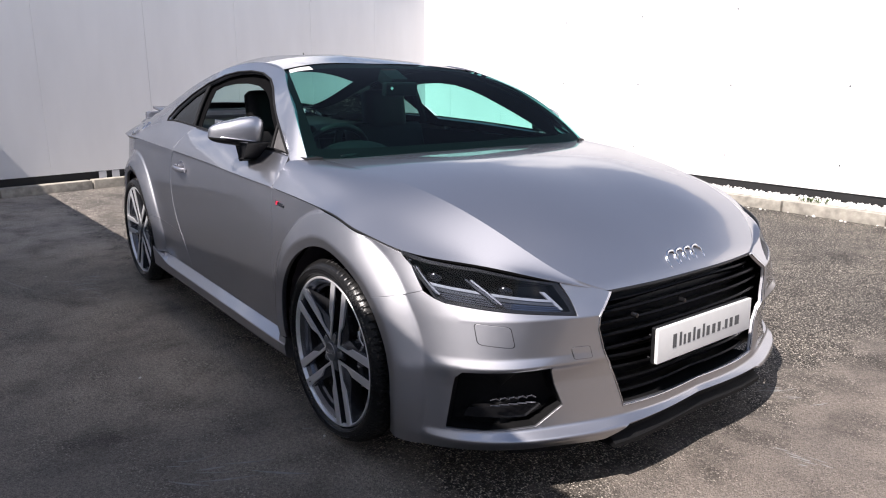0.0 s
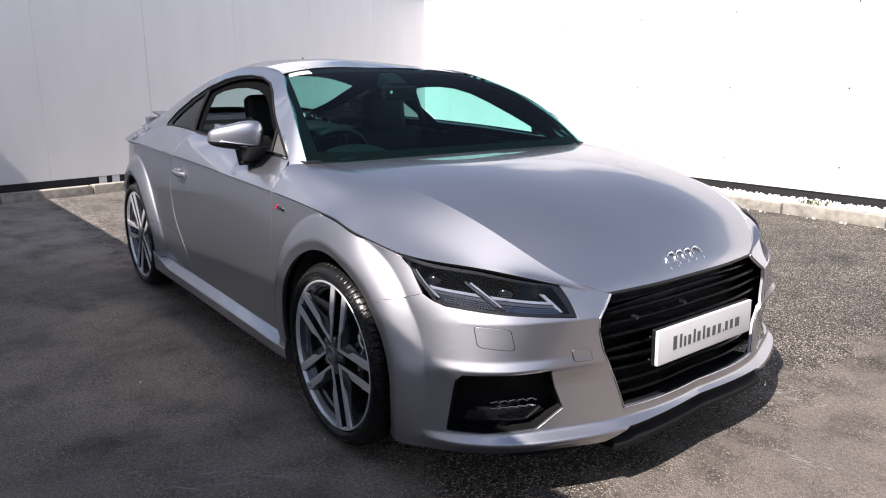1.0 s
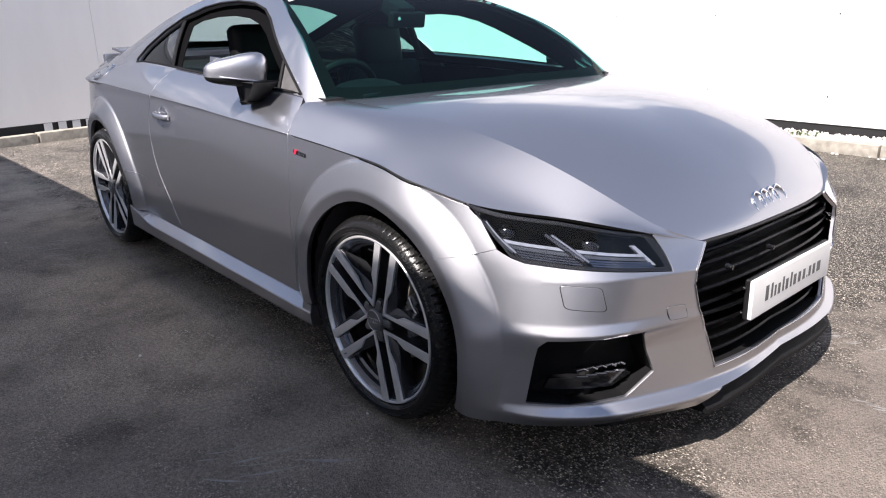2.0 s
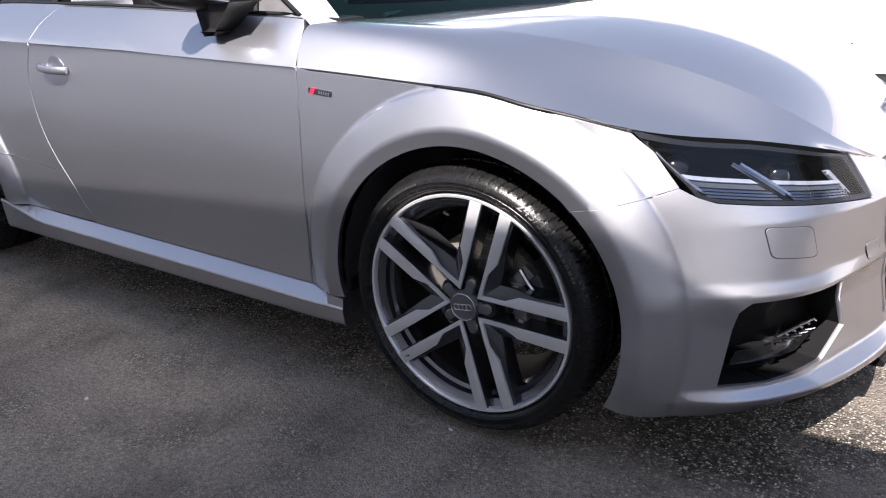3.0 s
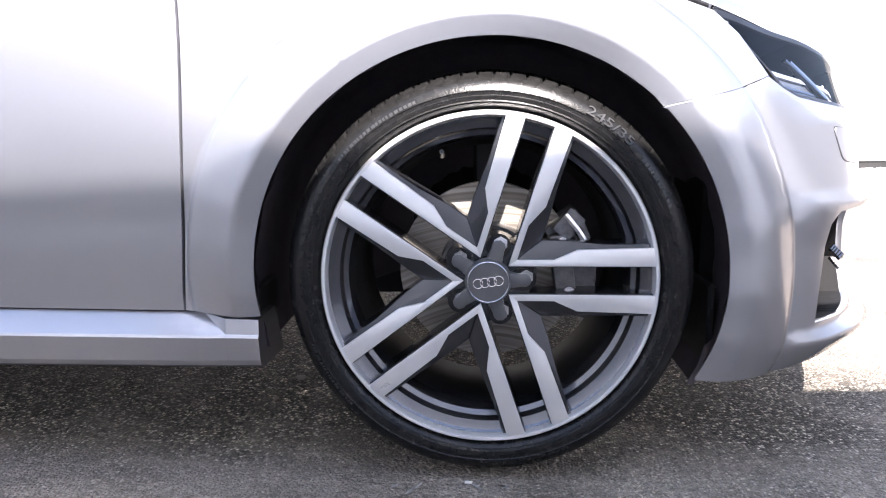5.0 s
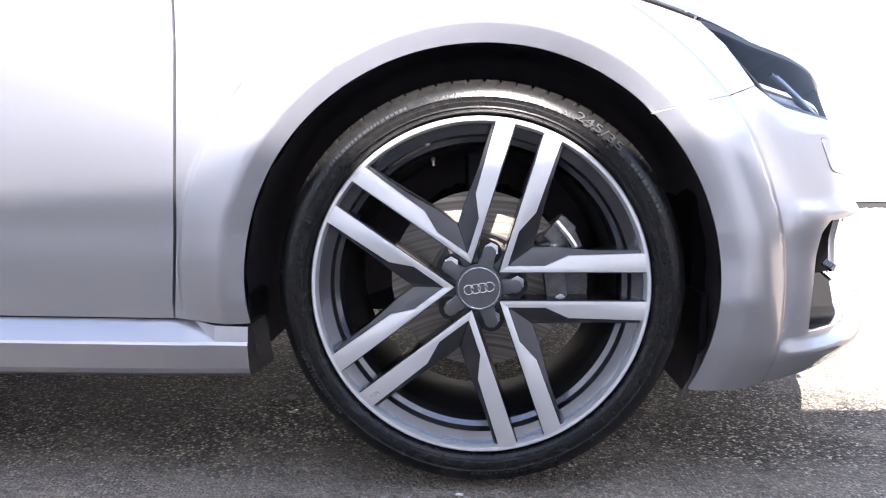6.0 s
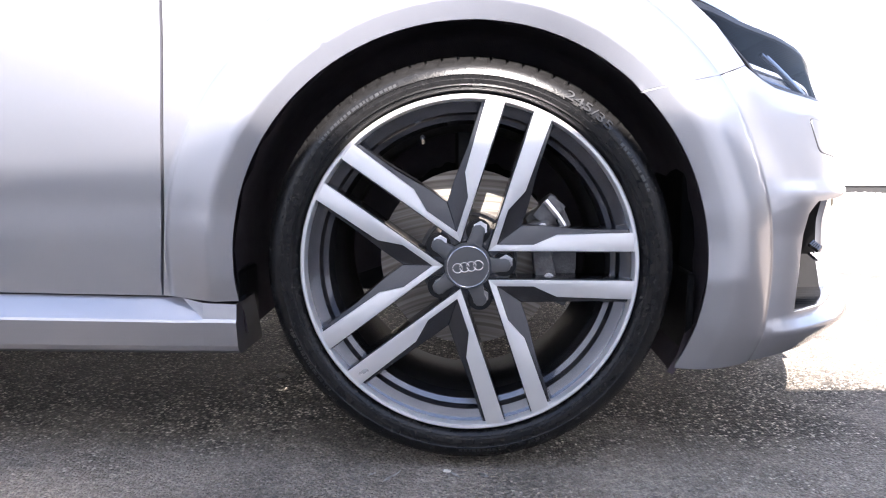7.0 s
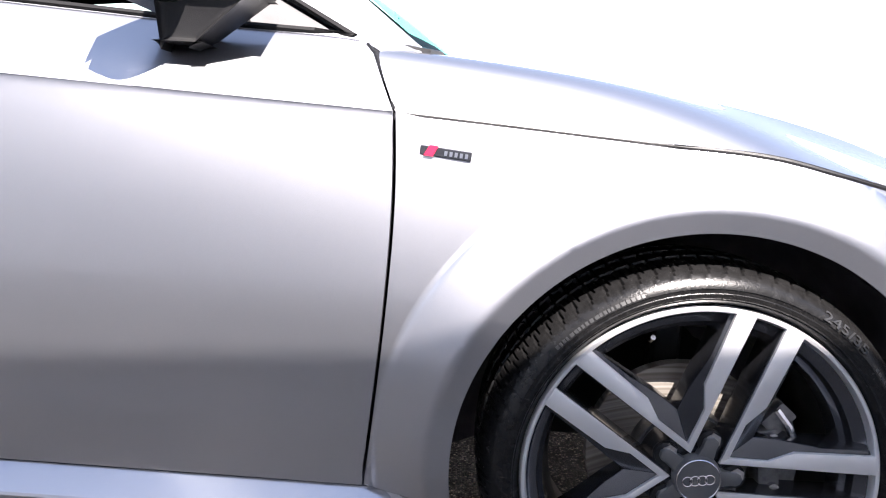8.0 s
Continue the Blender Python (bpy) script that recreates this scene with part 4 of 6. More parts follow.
foot = [(float(s), 0.158 + 0.016 * k) for k, s in zip(np.linspace(0, 1, 14), np.linspace(arch_sz[0][0], sz(0.783, 0.445, 0.174)[0], 14))]
bumper_out = (arch_sz + [(float(s_of_x(x, z - 0.0008)), z - 0.0008) for x, z in JOINT[::-1]] + on((0.446, 0.822, 0.606), (0.482, 0.810, 0.594), (0.560, 0.755, 0.584), (0.65, 0.645, 0.572), (0.724, 0.520, 0.559), (0.676, 0.545, 0.650))
              + on((0.690, 0.47, 0.634), *GRILLE) + [(SMID, 0.256), (SMID, 0.214)] + on((0.770, 0.352, 0.211), (0.783, 0.445, 0.175)) + foot[::-1][1:])
creases_sz = [[(float(q), z) for q in np.linspace(S_KNOTS[10], S_KNOTS[-1], 90)] for z in (0.4135, 0.4205, 0.425, 0.4295, 0.4455, 0.450, 0.4545, 0.5505, 0.555, 0.5595)]
arcs_sz = [[(float(s_of_x(x, z)), z) for x, z in arc(AXLE_F, r, -22, 45, 40)] for r in (0.386, 0.395, 0.404, 0.44, 0.46, 0.473, 0.480, 0.4838, 0.490)]
both("bumper", panel(bumper_out, skin, 0.011, holes=[on(*INTAKE)], thick=0.010, fine=0.007, lines=arcs_sz + creases_sz), PAINT, car)


def inset(outline, depth, surf=skin):
    """The surface pushed inwards by depth."""
    def f(u, v):
        P, N = points_normals(surf, np.asarray(u, float), np.asarray(v, float))
        return P - N * depth
    return f


def well(outline, depth, step=0.012, surf=skin):
    """Walls and floor of a sunk opening."""
    lp = np.array(resample(outline, step))
    P, N = points_normals(surf, lp[:, 0], lp[:, 1])
    Q = P - N * depth
    n, V, F = len(P), list(P - N * 0.004) + list(Q), []
    for i in range(n):
        j = (i + 1) % n
        F.append((i, j, n + j, n + i))
    c = len(V)
    V.append(Q.mean(0))
    F += [(n + i, n + (i + 1) % n, c) for i in range(n)]
    return np.array(V), F


for s in (1, -1):
    V, F = well(on(*INTAKE), 0.075)
    mesh_ob("air_intake", V * [1, s, 1], F if s == 1 else [f[::-1] for f in F], MATTEBLACK, car, smooth=False, label="black plastic air intake")
    Vt, Ft, Nt = panel([(p[0], p[1]) for p in on((0.57, 0.80, 0.285), (0.67, 0.60, 0.290), (0.67, 0.58, 0.275), (0.655, 0.64, 0.250), (0.56, 0.81, 0.258))], inset(None, 0.045), 0.02, thick=0.02)
    mesh_ob("intake_vane", Vt * [1, s, 1], Ft if s == 1 else [f[::-1] for f in Ft], GLOSSBLACK, car, Nt * [1, s, 1])
    for k in range(5):
        f = k / 4
        px, pw, pz = 0.618 + 0.037 * f, 0.735 - 0.105 * f, 0.322 - 0.004 * f
        bm = bm_tube([(px - 0.012, -s * (pw + 0.010), pz), (px, -s * (pw - 0.002), pz + 0.006), (px + 0.004, -s * (pw - 0.014), pz - 0.002)], 0.0032)
        bm2 = bm_tube([(px - 0.012, -s * (pw + 0.010), pz - 0.016), (px + 0.004, -s * (pw - 0.014), pz - 0.018)], 0.0028)
        part("intake_bar", bm_join(bm, bm2), DARKCHROME, car, "small chrome bar in the air intake", smooth=True)


# washer cap and towing-eye cover, proud by a millimetre with a dark joint round them
def cover(name, pts, label):
    ring = [sz(*p) for p in pts]
    c = np.mean(ring, 0)
    rounded = []
    n = len(ring)
    for i in range(n):
        a, b, d = np.array(ring[i - 1]), np.array(ring[i]), np.array(ring[(i + 1) % n])
        for t in np.linspace(0, 1, 5):
            p = b + (a - b) * 0.16 * (1 - t) ** 2 + (d - b) * 0.16 * t**2
            rounded.append(tuple(p))
    small = [tuple(c + (np.array(p) - c) * 0.955) for p in rounded]
    both("joint_line", panel(rounded, inset(None, -0.0006), 0.02, holes=[small], thick=0.002, fine=0.01), BLACK, car)
    both(name, panel(small, inset(None, -0.0016), 0.012, thick=0.004, fine=0.006), PAINT, car, label)


cover("washer_cover", [(0.563, 0.775, 0.549), (0.638, 0.701, 0.541), (0.652, 0.694, 0.481), (0.585, 0.778, 0.492)], "silver headlamp washer cover")
cover("towing_eye_cover", [(0.733, 0.545, 0.470), (0.750, 0.485, 0.468), (0.754, 0.477, 0.432), (0.737, 0.537, 0.434)], "silver towing eye cover")

# seam between sill and quarter panel, ahead of the rear arch; bright metal stands for its edge highlight
both("seam_highlight", panel([(-2.045, 0.4765), (-1.625, 0.4445), (-1.625, 0.4470), (-2.045, 0.4790)], inset(None, -0.0005, flank), 0.03, thick=0.001, fine=0.03), SATIN, car)

# windscreen, roof, rear glass
WS_LOW = Line3([(-0.318, 0, 0.914), (-0.335, 0.37, 0.914), (-0.370, 0.60, 0.916), (-0.438, 0.767, 0.923)])
WS_TOP = Line3([(-1.215, 0, 1.290), (-1.18, 0.30, 1.284), (-1.11, 0.48, 1.268), (-1.046, 0.560, 1.250)])
WS_BACK = Line3([(-0.80, 0, 1.105), (-0.80, 0.34, 1.103), (-0.80, 0.55, 1.10), (-0.80, 0.63, 1.095)])


def screen(u, v):
    a, m_, b = WS_LOW(np.clip(v, 0, 1)), WS_BACK(np.clip(v, 0, 1)), WS_TOP(np.clip(v, 0, 1))
    mm = (a + b) / 2 + np.array([0.012, 0, 0.046]) + np.array([0, 0.020, 0]) * np.clip(v, 0, 1)[:, None] ** 2
    p = a * ((1 - u) ** 2)[:, None] + (2 * mm - (a + b) / 2) * (2 * u * (1 - u))[:, None] + b * (u**2)[:, None]
    p[:, 1] *= -1
    return p


ws = grid(screen, 0, 1, 26, 0, 1, 24, (0.5, 0, 1))
wsj = joined(ws, flip(ws))
windscreen = mesh_ob("windscreen", wsj[0], wsj[1], SCREEN, car, wsj[2], label="green-tinted laminated windscreen")
# black print band along the edges of the screen
for (u0, u1, v0, v1) in ((0.0, 0.075, 0, 1), (0.925, 1.0, 0, 1), (0.0, 1.0, 0.93, 1.0)):
    low = lambda u, v: screen(u, v) - np.array([0.004, 0, 0.006])
    b_ = grid(low, u0, u1, 30 if u1 - u0 > 0.5 else 3, v0, v1, 24 if v1 - v0 > 0.5 else 3, (0.5, 0, 1))
    if v0 > 0:
        for q in (b_, flip(b_)):
            mesh_ob("screen_band", q[0], q[1], SCREENPRINT, car, q[2])
    else:
        v_ = grid(lambda u, v: low(u, np.abs(v)) * np.stack([0 * v + 1, np.where(v < 0, -1, 1), 0 * v + 1], -1), u0, u1, 3, -1, 1, 47, (0.5, 0, 1))
        mesh_ob("screen_band", v_[0], v_[1], SCREENPRINT, car, v_[2])

ROOF_MID = Line3([(-1.225, 0, 1.292), (-1.5, 0, 1.338), (-1.8, 0, 1.346), (-2.1, 0, 1.315), (-2.4, 0, 1.245), (-2.7, 0, 1.14), (-2.95, 0, 1.045), (-3.12, 0, 1.0)])
ROOF_IN = Line3([(-1.17, 0.34, 1.285), (-1.5, 0.34, 1.322), (-1.8, 0.34, 1.328), (-2.1, 0.34, 1.298), (-2.4, 0.35, 1.226), (-2.7, 0.36, 1.125), (-2.95, 0.37, 1.035), (-3.10, 0.37, 0.995)])
ROOF_OUT = Line3([(-1.044, 0.565, 1.255), (-1.36, 0.545, 1.292), (-1.70, 0.55, 1.275), (-2.05, 0.57, 1.215), (-2.4, 0.595, 1.125), (-2.75, 0.60, 1.035), (-2.95, 0.58, 1.005), (-3.10, 0.56, 0.985)])


def roof(u, v):
    p = loft((ROOF_MID, ROOF_IN, ROOF_OUT), (0.0, 0.6, 1.0))(u, v)
    p[:, 1] *= -1
    return p


r1 = grid(roof, 0.0, 0.50, 40, 0, 1.0, 24, (0, 0, 1))
r2 = grid(roof, 0.50, 0.90, 20, 0.88, 1.0, 4, (0, 0, 1))
r3 = grid(roof, 0.90, 1.0, 6, 0, 1.0, 20, (0, 0, 1))
rj = joined(r1, flip(r1), r2, flip(r2), r3, flip(r3))
mesh_ob("roof", rj[0], rj[1], PAINT, car, rj[2])
rg = grid(roof, 0.50, 0.90, 20, 0.0, 0.88, 22, (0, 0, 1))
rgj = joined(rg, flip(rg))
mesh_ob("rear_window", rgj[0], rgj[1], SIDEGLASS, car, rgj[2], label="tinted rear window")
# black surround of the rear window seen from inside
hl = lambda u, v: roof(u, v) - np.array([0, 0, 0.02])
h1 = grid(hl, 0.0, 0.56, 34, 0, 0.985, 16, (0, 0, 1))
h2 = grid(hl, 0.56, 0.92, 18, 0.85, 0.985, 4, (0, 0, 1))
hj = joined(h1, flip(h1), h2, flip(h2))
mesh_ob("headlining", hj[0], hj[1], LINING, car, hj[2], label="black headlining")

# ---- wheels ----
def sub(name, data, mat, parent, label="", smooth=True, sharp=30):
    """A piece given in its parent's own coordinates."""
    if isinstance(data, bmesh.types.BMesh):
        ob = part(name, data, mat, None, label, smooth, sharp)
    else:
        bm = bmesh.new()
        vs = [bm.verts.new(v) for v in data[0]]
        for f in data[1]:
            bm.faces.new([vs[i] for i in f])
        ob = part(name, bm, mat, None, label, smooth, sharp)
    ob.parent = parent
    return ob


def arc_text(text, radius, middle, size, y, outward=True):
    """Raised letters along a circle in the plane of the wheel."""
    cu = bpy.data.curves.new("lettering", "FONT")
    cu.body, cu.size, cu.extrude, cu.align_x, cu.align_y = text, size, 0.0008, "CENTER", "CENTER"
    ob = bpy.data.objects.new("lettering", cu)
    scene.collection.objects.link(ob)
    bpy.context.view_layer.update()
    me = bpy.data.meshes.new_from_object(ob.evaluated_get(bpy.context.evaluated_depsgraph_get()))
    scene.collection.objects.unlink(ob)
    bpy.data.objects.remove(ob)
    bm = bmesh.new()
    bm.from_mesh(me)
    bpy.data.meshes.remove(me)
    for v in bm.verts:
        a = radians(middle) - 1.65 * v.co.x / radius
        r = radius + v.co.y
        v.co = Vector((r * math.cos(a), y + 0.72 * (r - radius) - v.co.z, r * math.sin(a)))
    return bm


def turned(poly, ang, y):
    c, s = math.cos(radians(ang)), math.sin(radians(ang))
    return [(u * c - v * s, y(u, v) if callable(y) else y, u * s + v * c) for u, v in poly]


def solid(poly, ang, y_top, y_low, bevel):
    """A spoke-like solid: an outline in the wheel's plane, sunk to y_low."""
    top, low = turned(poly, ang, y_top), turned(poly, ang, y_low)
    bm = bmesh.new()
    a, b = [bm.verts.new(p) for p in top], [bm.verts.new(p) for p in low]
    bm.faces.new(a)
    bm.faces.new(b[::-1])
    n = len(a)
    for i in range(n):
        bm.faces.new((a[i], b[i], b[(i + 1) % n], a[(i + 1) % n]))
    bmesh.ops.recalc_face_normals(bm, faces=bm.faces)
    if bevel:
        top_edges = [e for e in bm.edges if all(v in a for v in e.verts)]
        bmesh.ops.bevel(bm, geom=top_edges, offset=bevel, segments=2, affect="EDGES", profile=0.6)
    return bm


FACE = lambda u, v: 0.010 - 0.014 * min(1, math.hypot(u, v) / 0.24)


def build_wheel():
    rim_prof = [(0.2580, 0.018), (0.2585, 0.004), (0.2575, -0.002), (0.2555, -0.0042), (0.2510, -0.0036), (0.2490, 0.0005), (0.2475, 0.008)]
    V, F = revolve(rim_prof, 128)
    bm = bmesh.new()
    vs = [bm.verts.new(v) for v in V]
    for f in F:
        bm.faces.new([vs[i] for i in f])
    wheel = part("wheel", bm, ALLOY, None, "five-twin-spoke alloy wheel with machined faces", True, 40)
    # barrel behind the lip
    sub("barrel", revolve([(0.2475, 0.008), (0.2455, 0.010), (0.2415, 0.014), (0.232, 0.018), (0.228, 0.030), (0.221, 0.036), (0.216, 0.060)], 128), BARREL, wheel)
    sub("barrel_well", revolve([(0.2158, 0.0602), (0.205, 0.090), (0.208, 0.20), (0.226, 0.23), (0.250, 0.235)], 128), BLACK, wheel)
    # tyre
    prof = [(0.2575, 0.010), (0.2600, 0.0020), (0.2640, -0.0030), (0.2675, -0.0070), (0.2690, -0.0074), (0.2700, -0.0092), (0.2712, -0.0112), (0.2775, -0.0122), (0.2785, -0.0114), (0.2835, -0.0118), (0.2845, -0.0128), (0.2870, -0.0120),
            (0.2930, -0.0090), (0.2985, -0.0045), (0.3035, 0.0010), (0.3080, 0.0085), (0.3120, 0.0175), (0.3155, 0.0300), (0.3185, 0.0520), (0.3187, 0.056), (0.3115, 0.058), (0.3115, 0.064), (0.3192, 0.066),
            (0.3198, 0.105), (0.3125, 0.107), (0.3125, 0.115), (0.3200, 0.117), (0.3195, 0.155), (0.3115, 0.158), (0.3115, 0.165), (0.3185, 0.167), (0.3150, 0.205), (0.3050, 0.235), (0.2850, 0.248), (0.2605, 0.235)]

    def tread(k, j, r):
        y = prof[j][1]
        if 13 <= j <= 31 and r > 0.29:
            shift = int(round(y * 190))
            if (k + shift) % 9 == 0:
                return r - (0.0 if j == 13 else 0.0022 if j == 14 else 0.0052 if j == 15 else 0.0065 if j == 16 else 0.007)
        return r

    tv, tf = revolve(prof, 720, tread)
    tyre = sub("tyre", (tv, tf), RUBBER, wheel, "black low-profile road tyre", True, 24)
    sub("lettering", arc_text("245/35", 0.2930, 53, 0.0185, -0.0098), LETTER, wheel, smooth=False)
    for a0, a1, rr in ((112, 140, 0.2890), (24, 40, 0.2890), (200, 222, 0.289), (268, 296, 0.289)):
        # words too small to read: raised bars
        a = a0
        rng = random.Random(a0)
        while a < a1:
            w = rng.uniform(0.5, 1.3)
            sub("sidewall_mark", solid([(rr - 0.0024, -0.5 * rr * radians(w)), (rr + 0.0024, -0.5 * rr * radians(w)), (rr + 0.0024, 0.5 * rr * radians(w)), (rr - 0.0024, 0.5 * rr * radians(w))], a, lambda u, v: -0.0128 + 0.65 * max(0.0, math.hypot(u, v) - 0.2868), -0.004, 0), LETTER, wheel, smooth=False)
            a += w + 0.45
    # spokes: machined face on a dark body, two to a pair
    face_poly = [(0.2500, 0.0225), (0.2460, 0.0505), (0.1350, 0.0475), (0.1000, 0.0318), (0.0438, 0.0318), (0.0310, 0.0225)]
    body_poly = [(0.2485, 0.0205), (0.2425, 0.0560), (0.1750, 0.0555), (0.1150, 0.0600), (0.0826, 0.0600), (0.0285, 0.0207)]
    for k in range(5):
        ang = 0.6 + 72 * k
        for s in (1, -1):
            fp = [(u, v * s) for u, v in face_poly][:: s]
            bp = [(u, v * s) for u, v in body_poly][:: s]
            sp = sub("spoke", solid(bp, ang, lambda u, v: FACE(u, v) + 0.004 + 0.55 * max(0.0, abs(v) - 0.0325) * (1.0 if math.hypot(u, v) < 0.16 else 0.35), 0.058, 0.0015), GUNMETAL, wheel, "gunmetal spoke", True, 25)
            face = solid(fp, ang, FACE, lambda u, v: FACE(u, v) + 0.0065, 0.0008)
            fo = part("spoke_face", face, ALLOY, None, "bright machined spoke face", True, 25)
            fo.parent = sp
    # hub with bolt pockets and five-armed cap
    hub = [bm_cyl(0.074, 0.066, 0.04, pose(0, 0.038, 0, 90), 48)]
    sub("hub", bm_join(*hub), GUNMETAL, wheel)
    cap = sub("hub_cap", bm_join(bm_cyl(0.0365, 0.0335, 0.012, pose(0, 0.004, 0, 90), 48, 0.001), bm_cyl(0.034, 0.034, 0.03, pose(0, 0.02, 0, 90), 32)), CAPGREY, wheel, "grey plastic hub cap")
    ringb = bmesh.new()
    rv, rf = revolve([(0.0305, -0.0022), (0.0312, -0.0030), (0.0320, -0.0022)], 64)
    rvs = [ringb.verts.new(v) for v in rv]
    for f in rf:
        ringb.faces.new([rvs[i] for i in f])
    ro = part("cap_ring", ringb, SATIN, None, "", True)
    ro.parent = wheel
    for i in range(4):
        ring_pts = [((i - 1.5) * 0.0105 + 0.0072 * math.cos(t), -0.0026, 0.0072 * math.sin(t) + (i - 1.5) * 0.0016) for t in np.linspace(0, math.tau, 28)[:-1]]
        q = part("cap_emblem", bm_tube(ring_pts, 0.0008, 6, True), SATIN, None, "", True)
        q.parent = wheel
    for k in range(5):
        ang = 1.6 + 72 * k
        arm = [(0.0, -0.0125), (0.036, -0.0118), (0.050, -0.0098), (0.0570, -0.0105), (0.0630, -0.0075), (0.0660, 0.0), (0.0630, 0.0075), (0.0570, 0.0105), (0.050, 0.0098), (0.036, 0.0118), (0.0, 0.0125)]
        sub("cap_arm", solid(arm, ang, 0.0045, 0.022, 0.0018), CAPGREY, wheel)
        c, s_ = 0.055 * math.cos(radians(ang)), 0.055 * math.sin(radians(ang))
        sub("bolt_pocket", bm_join(bm_cyl(0.0175, 0.0175, 0.006, pose(c, 0.0155, s_, 90), 28), bm_cyl(0.0190, 0.0190, 0.002, pose(c, 0.0175, s_, 90), 28)), BLACK, wheel)
        bt = bm_cyl(0.0115, 0.0115, 0.006, pose(c + 0.003, 0.0105, s_ + 0.005, 90), 6)
        sub("wheel_bolt", bt, CHROME, wheel)
    sub("valve", bm_cyl(0.0046, 0.0038, 0.014, pose(-0.205 * math.cos(radians(69.5)), 0.052, 0.205 * math.sin(radians(69.5)), 60, 0, 0), 12), SATIN, wheel, "small metal tyre valve")
    return wheel


WHEEL_Y = 0.928
wheel_f = build_wheel()
wheel_f.parent = car
wheel_f.matrix_parent_inverse = car.matrix_world.inverted()
wheel_f.matrix_basis = pose(0, -WHEEL_Y, AXLE_Z)
rear = copy_thing(wheel_f, pose(AXLE_R[0], -WHEEL_Y + 0.012, AXLE_R[1], 0, 37, 0))
copy_thing(wheel_f, pose(0, WHEEL_Y, AXLE_Z, 0, 0, 180))
copy_thing(wheel_f, pose(AXLE_R[0], WHEEL_Y - 0.012, AXLE_R[1], 0, 20, 180))


def brakes(cx, side, cz, r=0.158):
    y = side * (WHEEL_Y - 0.105)
    d = bm_join(bm_cyl(r, r, 0.024, pose(cx, y, cz, 90), 96, 0.001))
    disc = part("brake_disc", d, DISC, car, "worn steel brake disc", True)
    part("disc_bell", bm_cyl(0.082, 0.078, 0.05, pose(cx, y + side * 0.02, cz, 90), 48, 0.003), CALIPER, car, "", True)
    # caliper on the leading side
    sector = arc((cx, cz), 0.173, -26, 38, 12) + arc((cx, cz), 0.112, 38, -26, 9)
    cal = part("caliper", bm_prism([(x, y - side * 0.028, z) for x, z in sector], (0, side * 0.070, 0), 0.007), CALIPER, car, "grey cast brake caliper", True)
    part("caliper_bridge", bm_box((-0.016, -0.02, -0.05), (0.016, 0.02, 0.05), 0.007, 2, pose(cx + 0.118 * math.cos(radians(8)), y + side * 0.045, cz + 0.118 * math.sin(radians(8)), 0, -8, 0)), CALIPER, cal, "", True)
    part("caliper_ear", bm_box((-0.022, -0.012, -0.016), (0.022, 0.012, 0.016), 0.004, 2, pose(cx + 0.150 * math.cos(radians(33)), y + side * 0.05, cz + 0.150 * math.sin(radians(33)), 0, -50, 0)), CALIPER, cal, "", True)
    for a in (-10, 26):
        part("caliper_pin", bm_cyl(0.008, 0.008, 0.03, pose(cx + 0.128 * math.cos(radians(a)), y + side * 0.058, cz + 0.128 * math.sin(radians(a)), 90), 12), SATIN, car)
    part("spring_clip", bm_tube([(cx + 0.150, y + side * 0.062, cz + 0.055), (cx + 0.138, y + side * 0.066, cz + 0.075), (cx + 0.120, y + side * 0.062, cz + 0.098)], 0.006), CHROME, car, "", True)
    part("knuckle", bm_join(bm_cyl(0.05, 0.06, 0.10, pose(cx, y - side * 0.07, cz, 90), 24), bm_box((cx - 0.025, -0.02, 0.02), (cx + 0.025, 0.02, 0.45), 0.006, 1, pose(0, y - side * 0.12, cz - 0.15))), BLACK, car)


for cx, cz, r in ((AXLE_F[0], AXLE_F[1], 0.145), (AXLE_R[0], AXLE_R[1], 0.138)):
    for side in (-1, 1):
        brakes(cx, side, cz, r)


def arch_liner(cx, cz, side):
    V, F = [], []
    ys, n = (0.905, 0.89, 0.80, 0.70, 0.60, 0.55), 44
    for a in np.linspace(-29 if cx > -1 else -18, 198, n):
        for j, y in enumerate(ys):
            r = (0.366, 0.378, 0.384, 0.386, 0.384, 0.10)[j] + 0.003 * math.sin(a * 0.5 + y * 30)
            V.append((cx + r * math.cos(radians(a)), side * (min(y, 0.875 if a < -18 else 1.0) - (0.04 if cx < -1 else 0.0)), cz + r * math.sin(radians(a))))
    m = len(ys)
    for i in range(n - 1):
        for j in range(m - 1):
            a = i * m + j
            F.append((a, a + 1, a + m + 1, a + m))
    mesh_ob("arch_liner", V, F, LINER, car, label="black felt wheel-arch liner")


for cx, cz in (AXLE_F, AXLE_R):
    for side in (-1, 1):
        arch_liner(cx, cz, side)

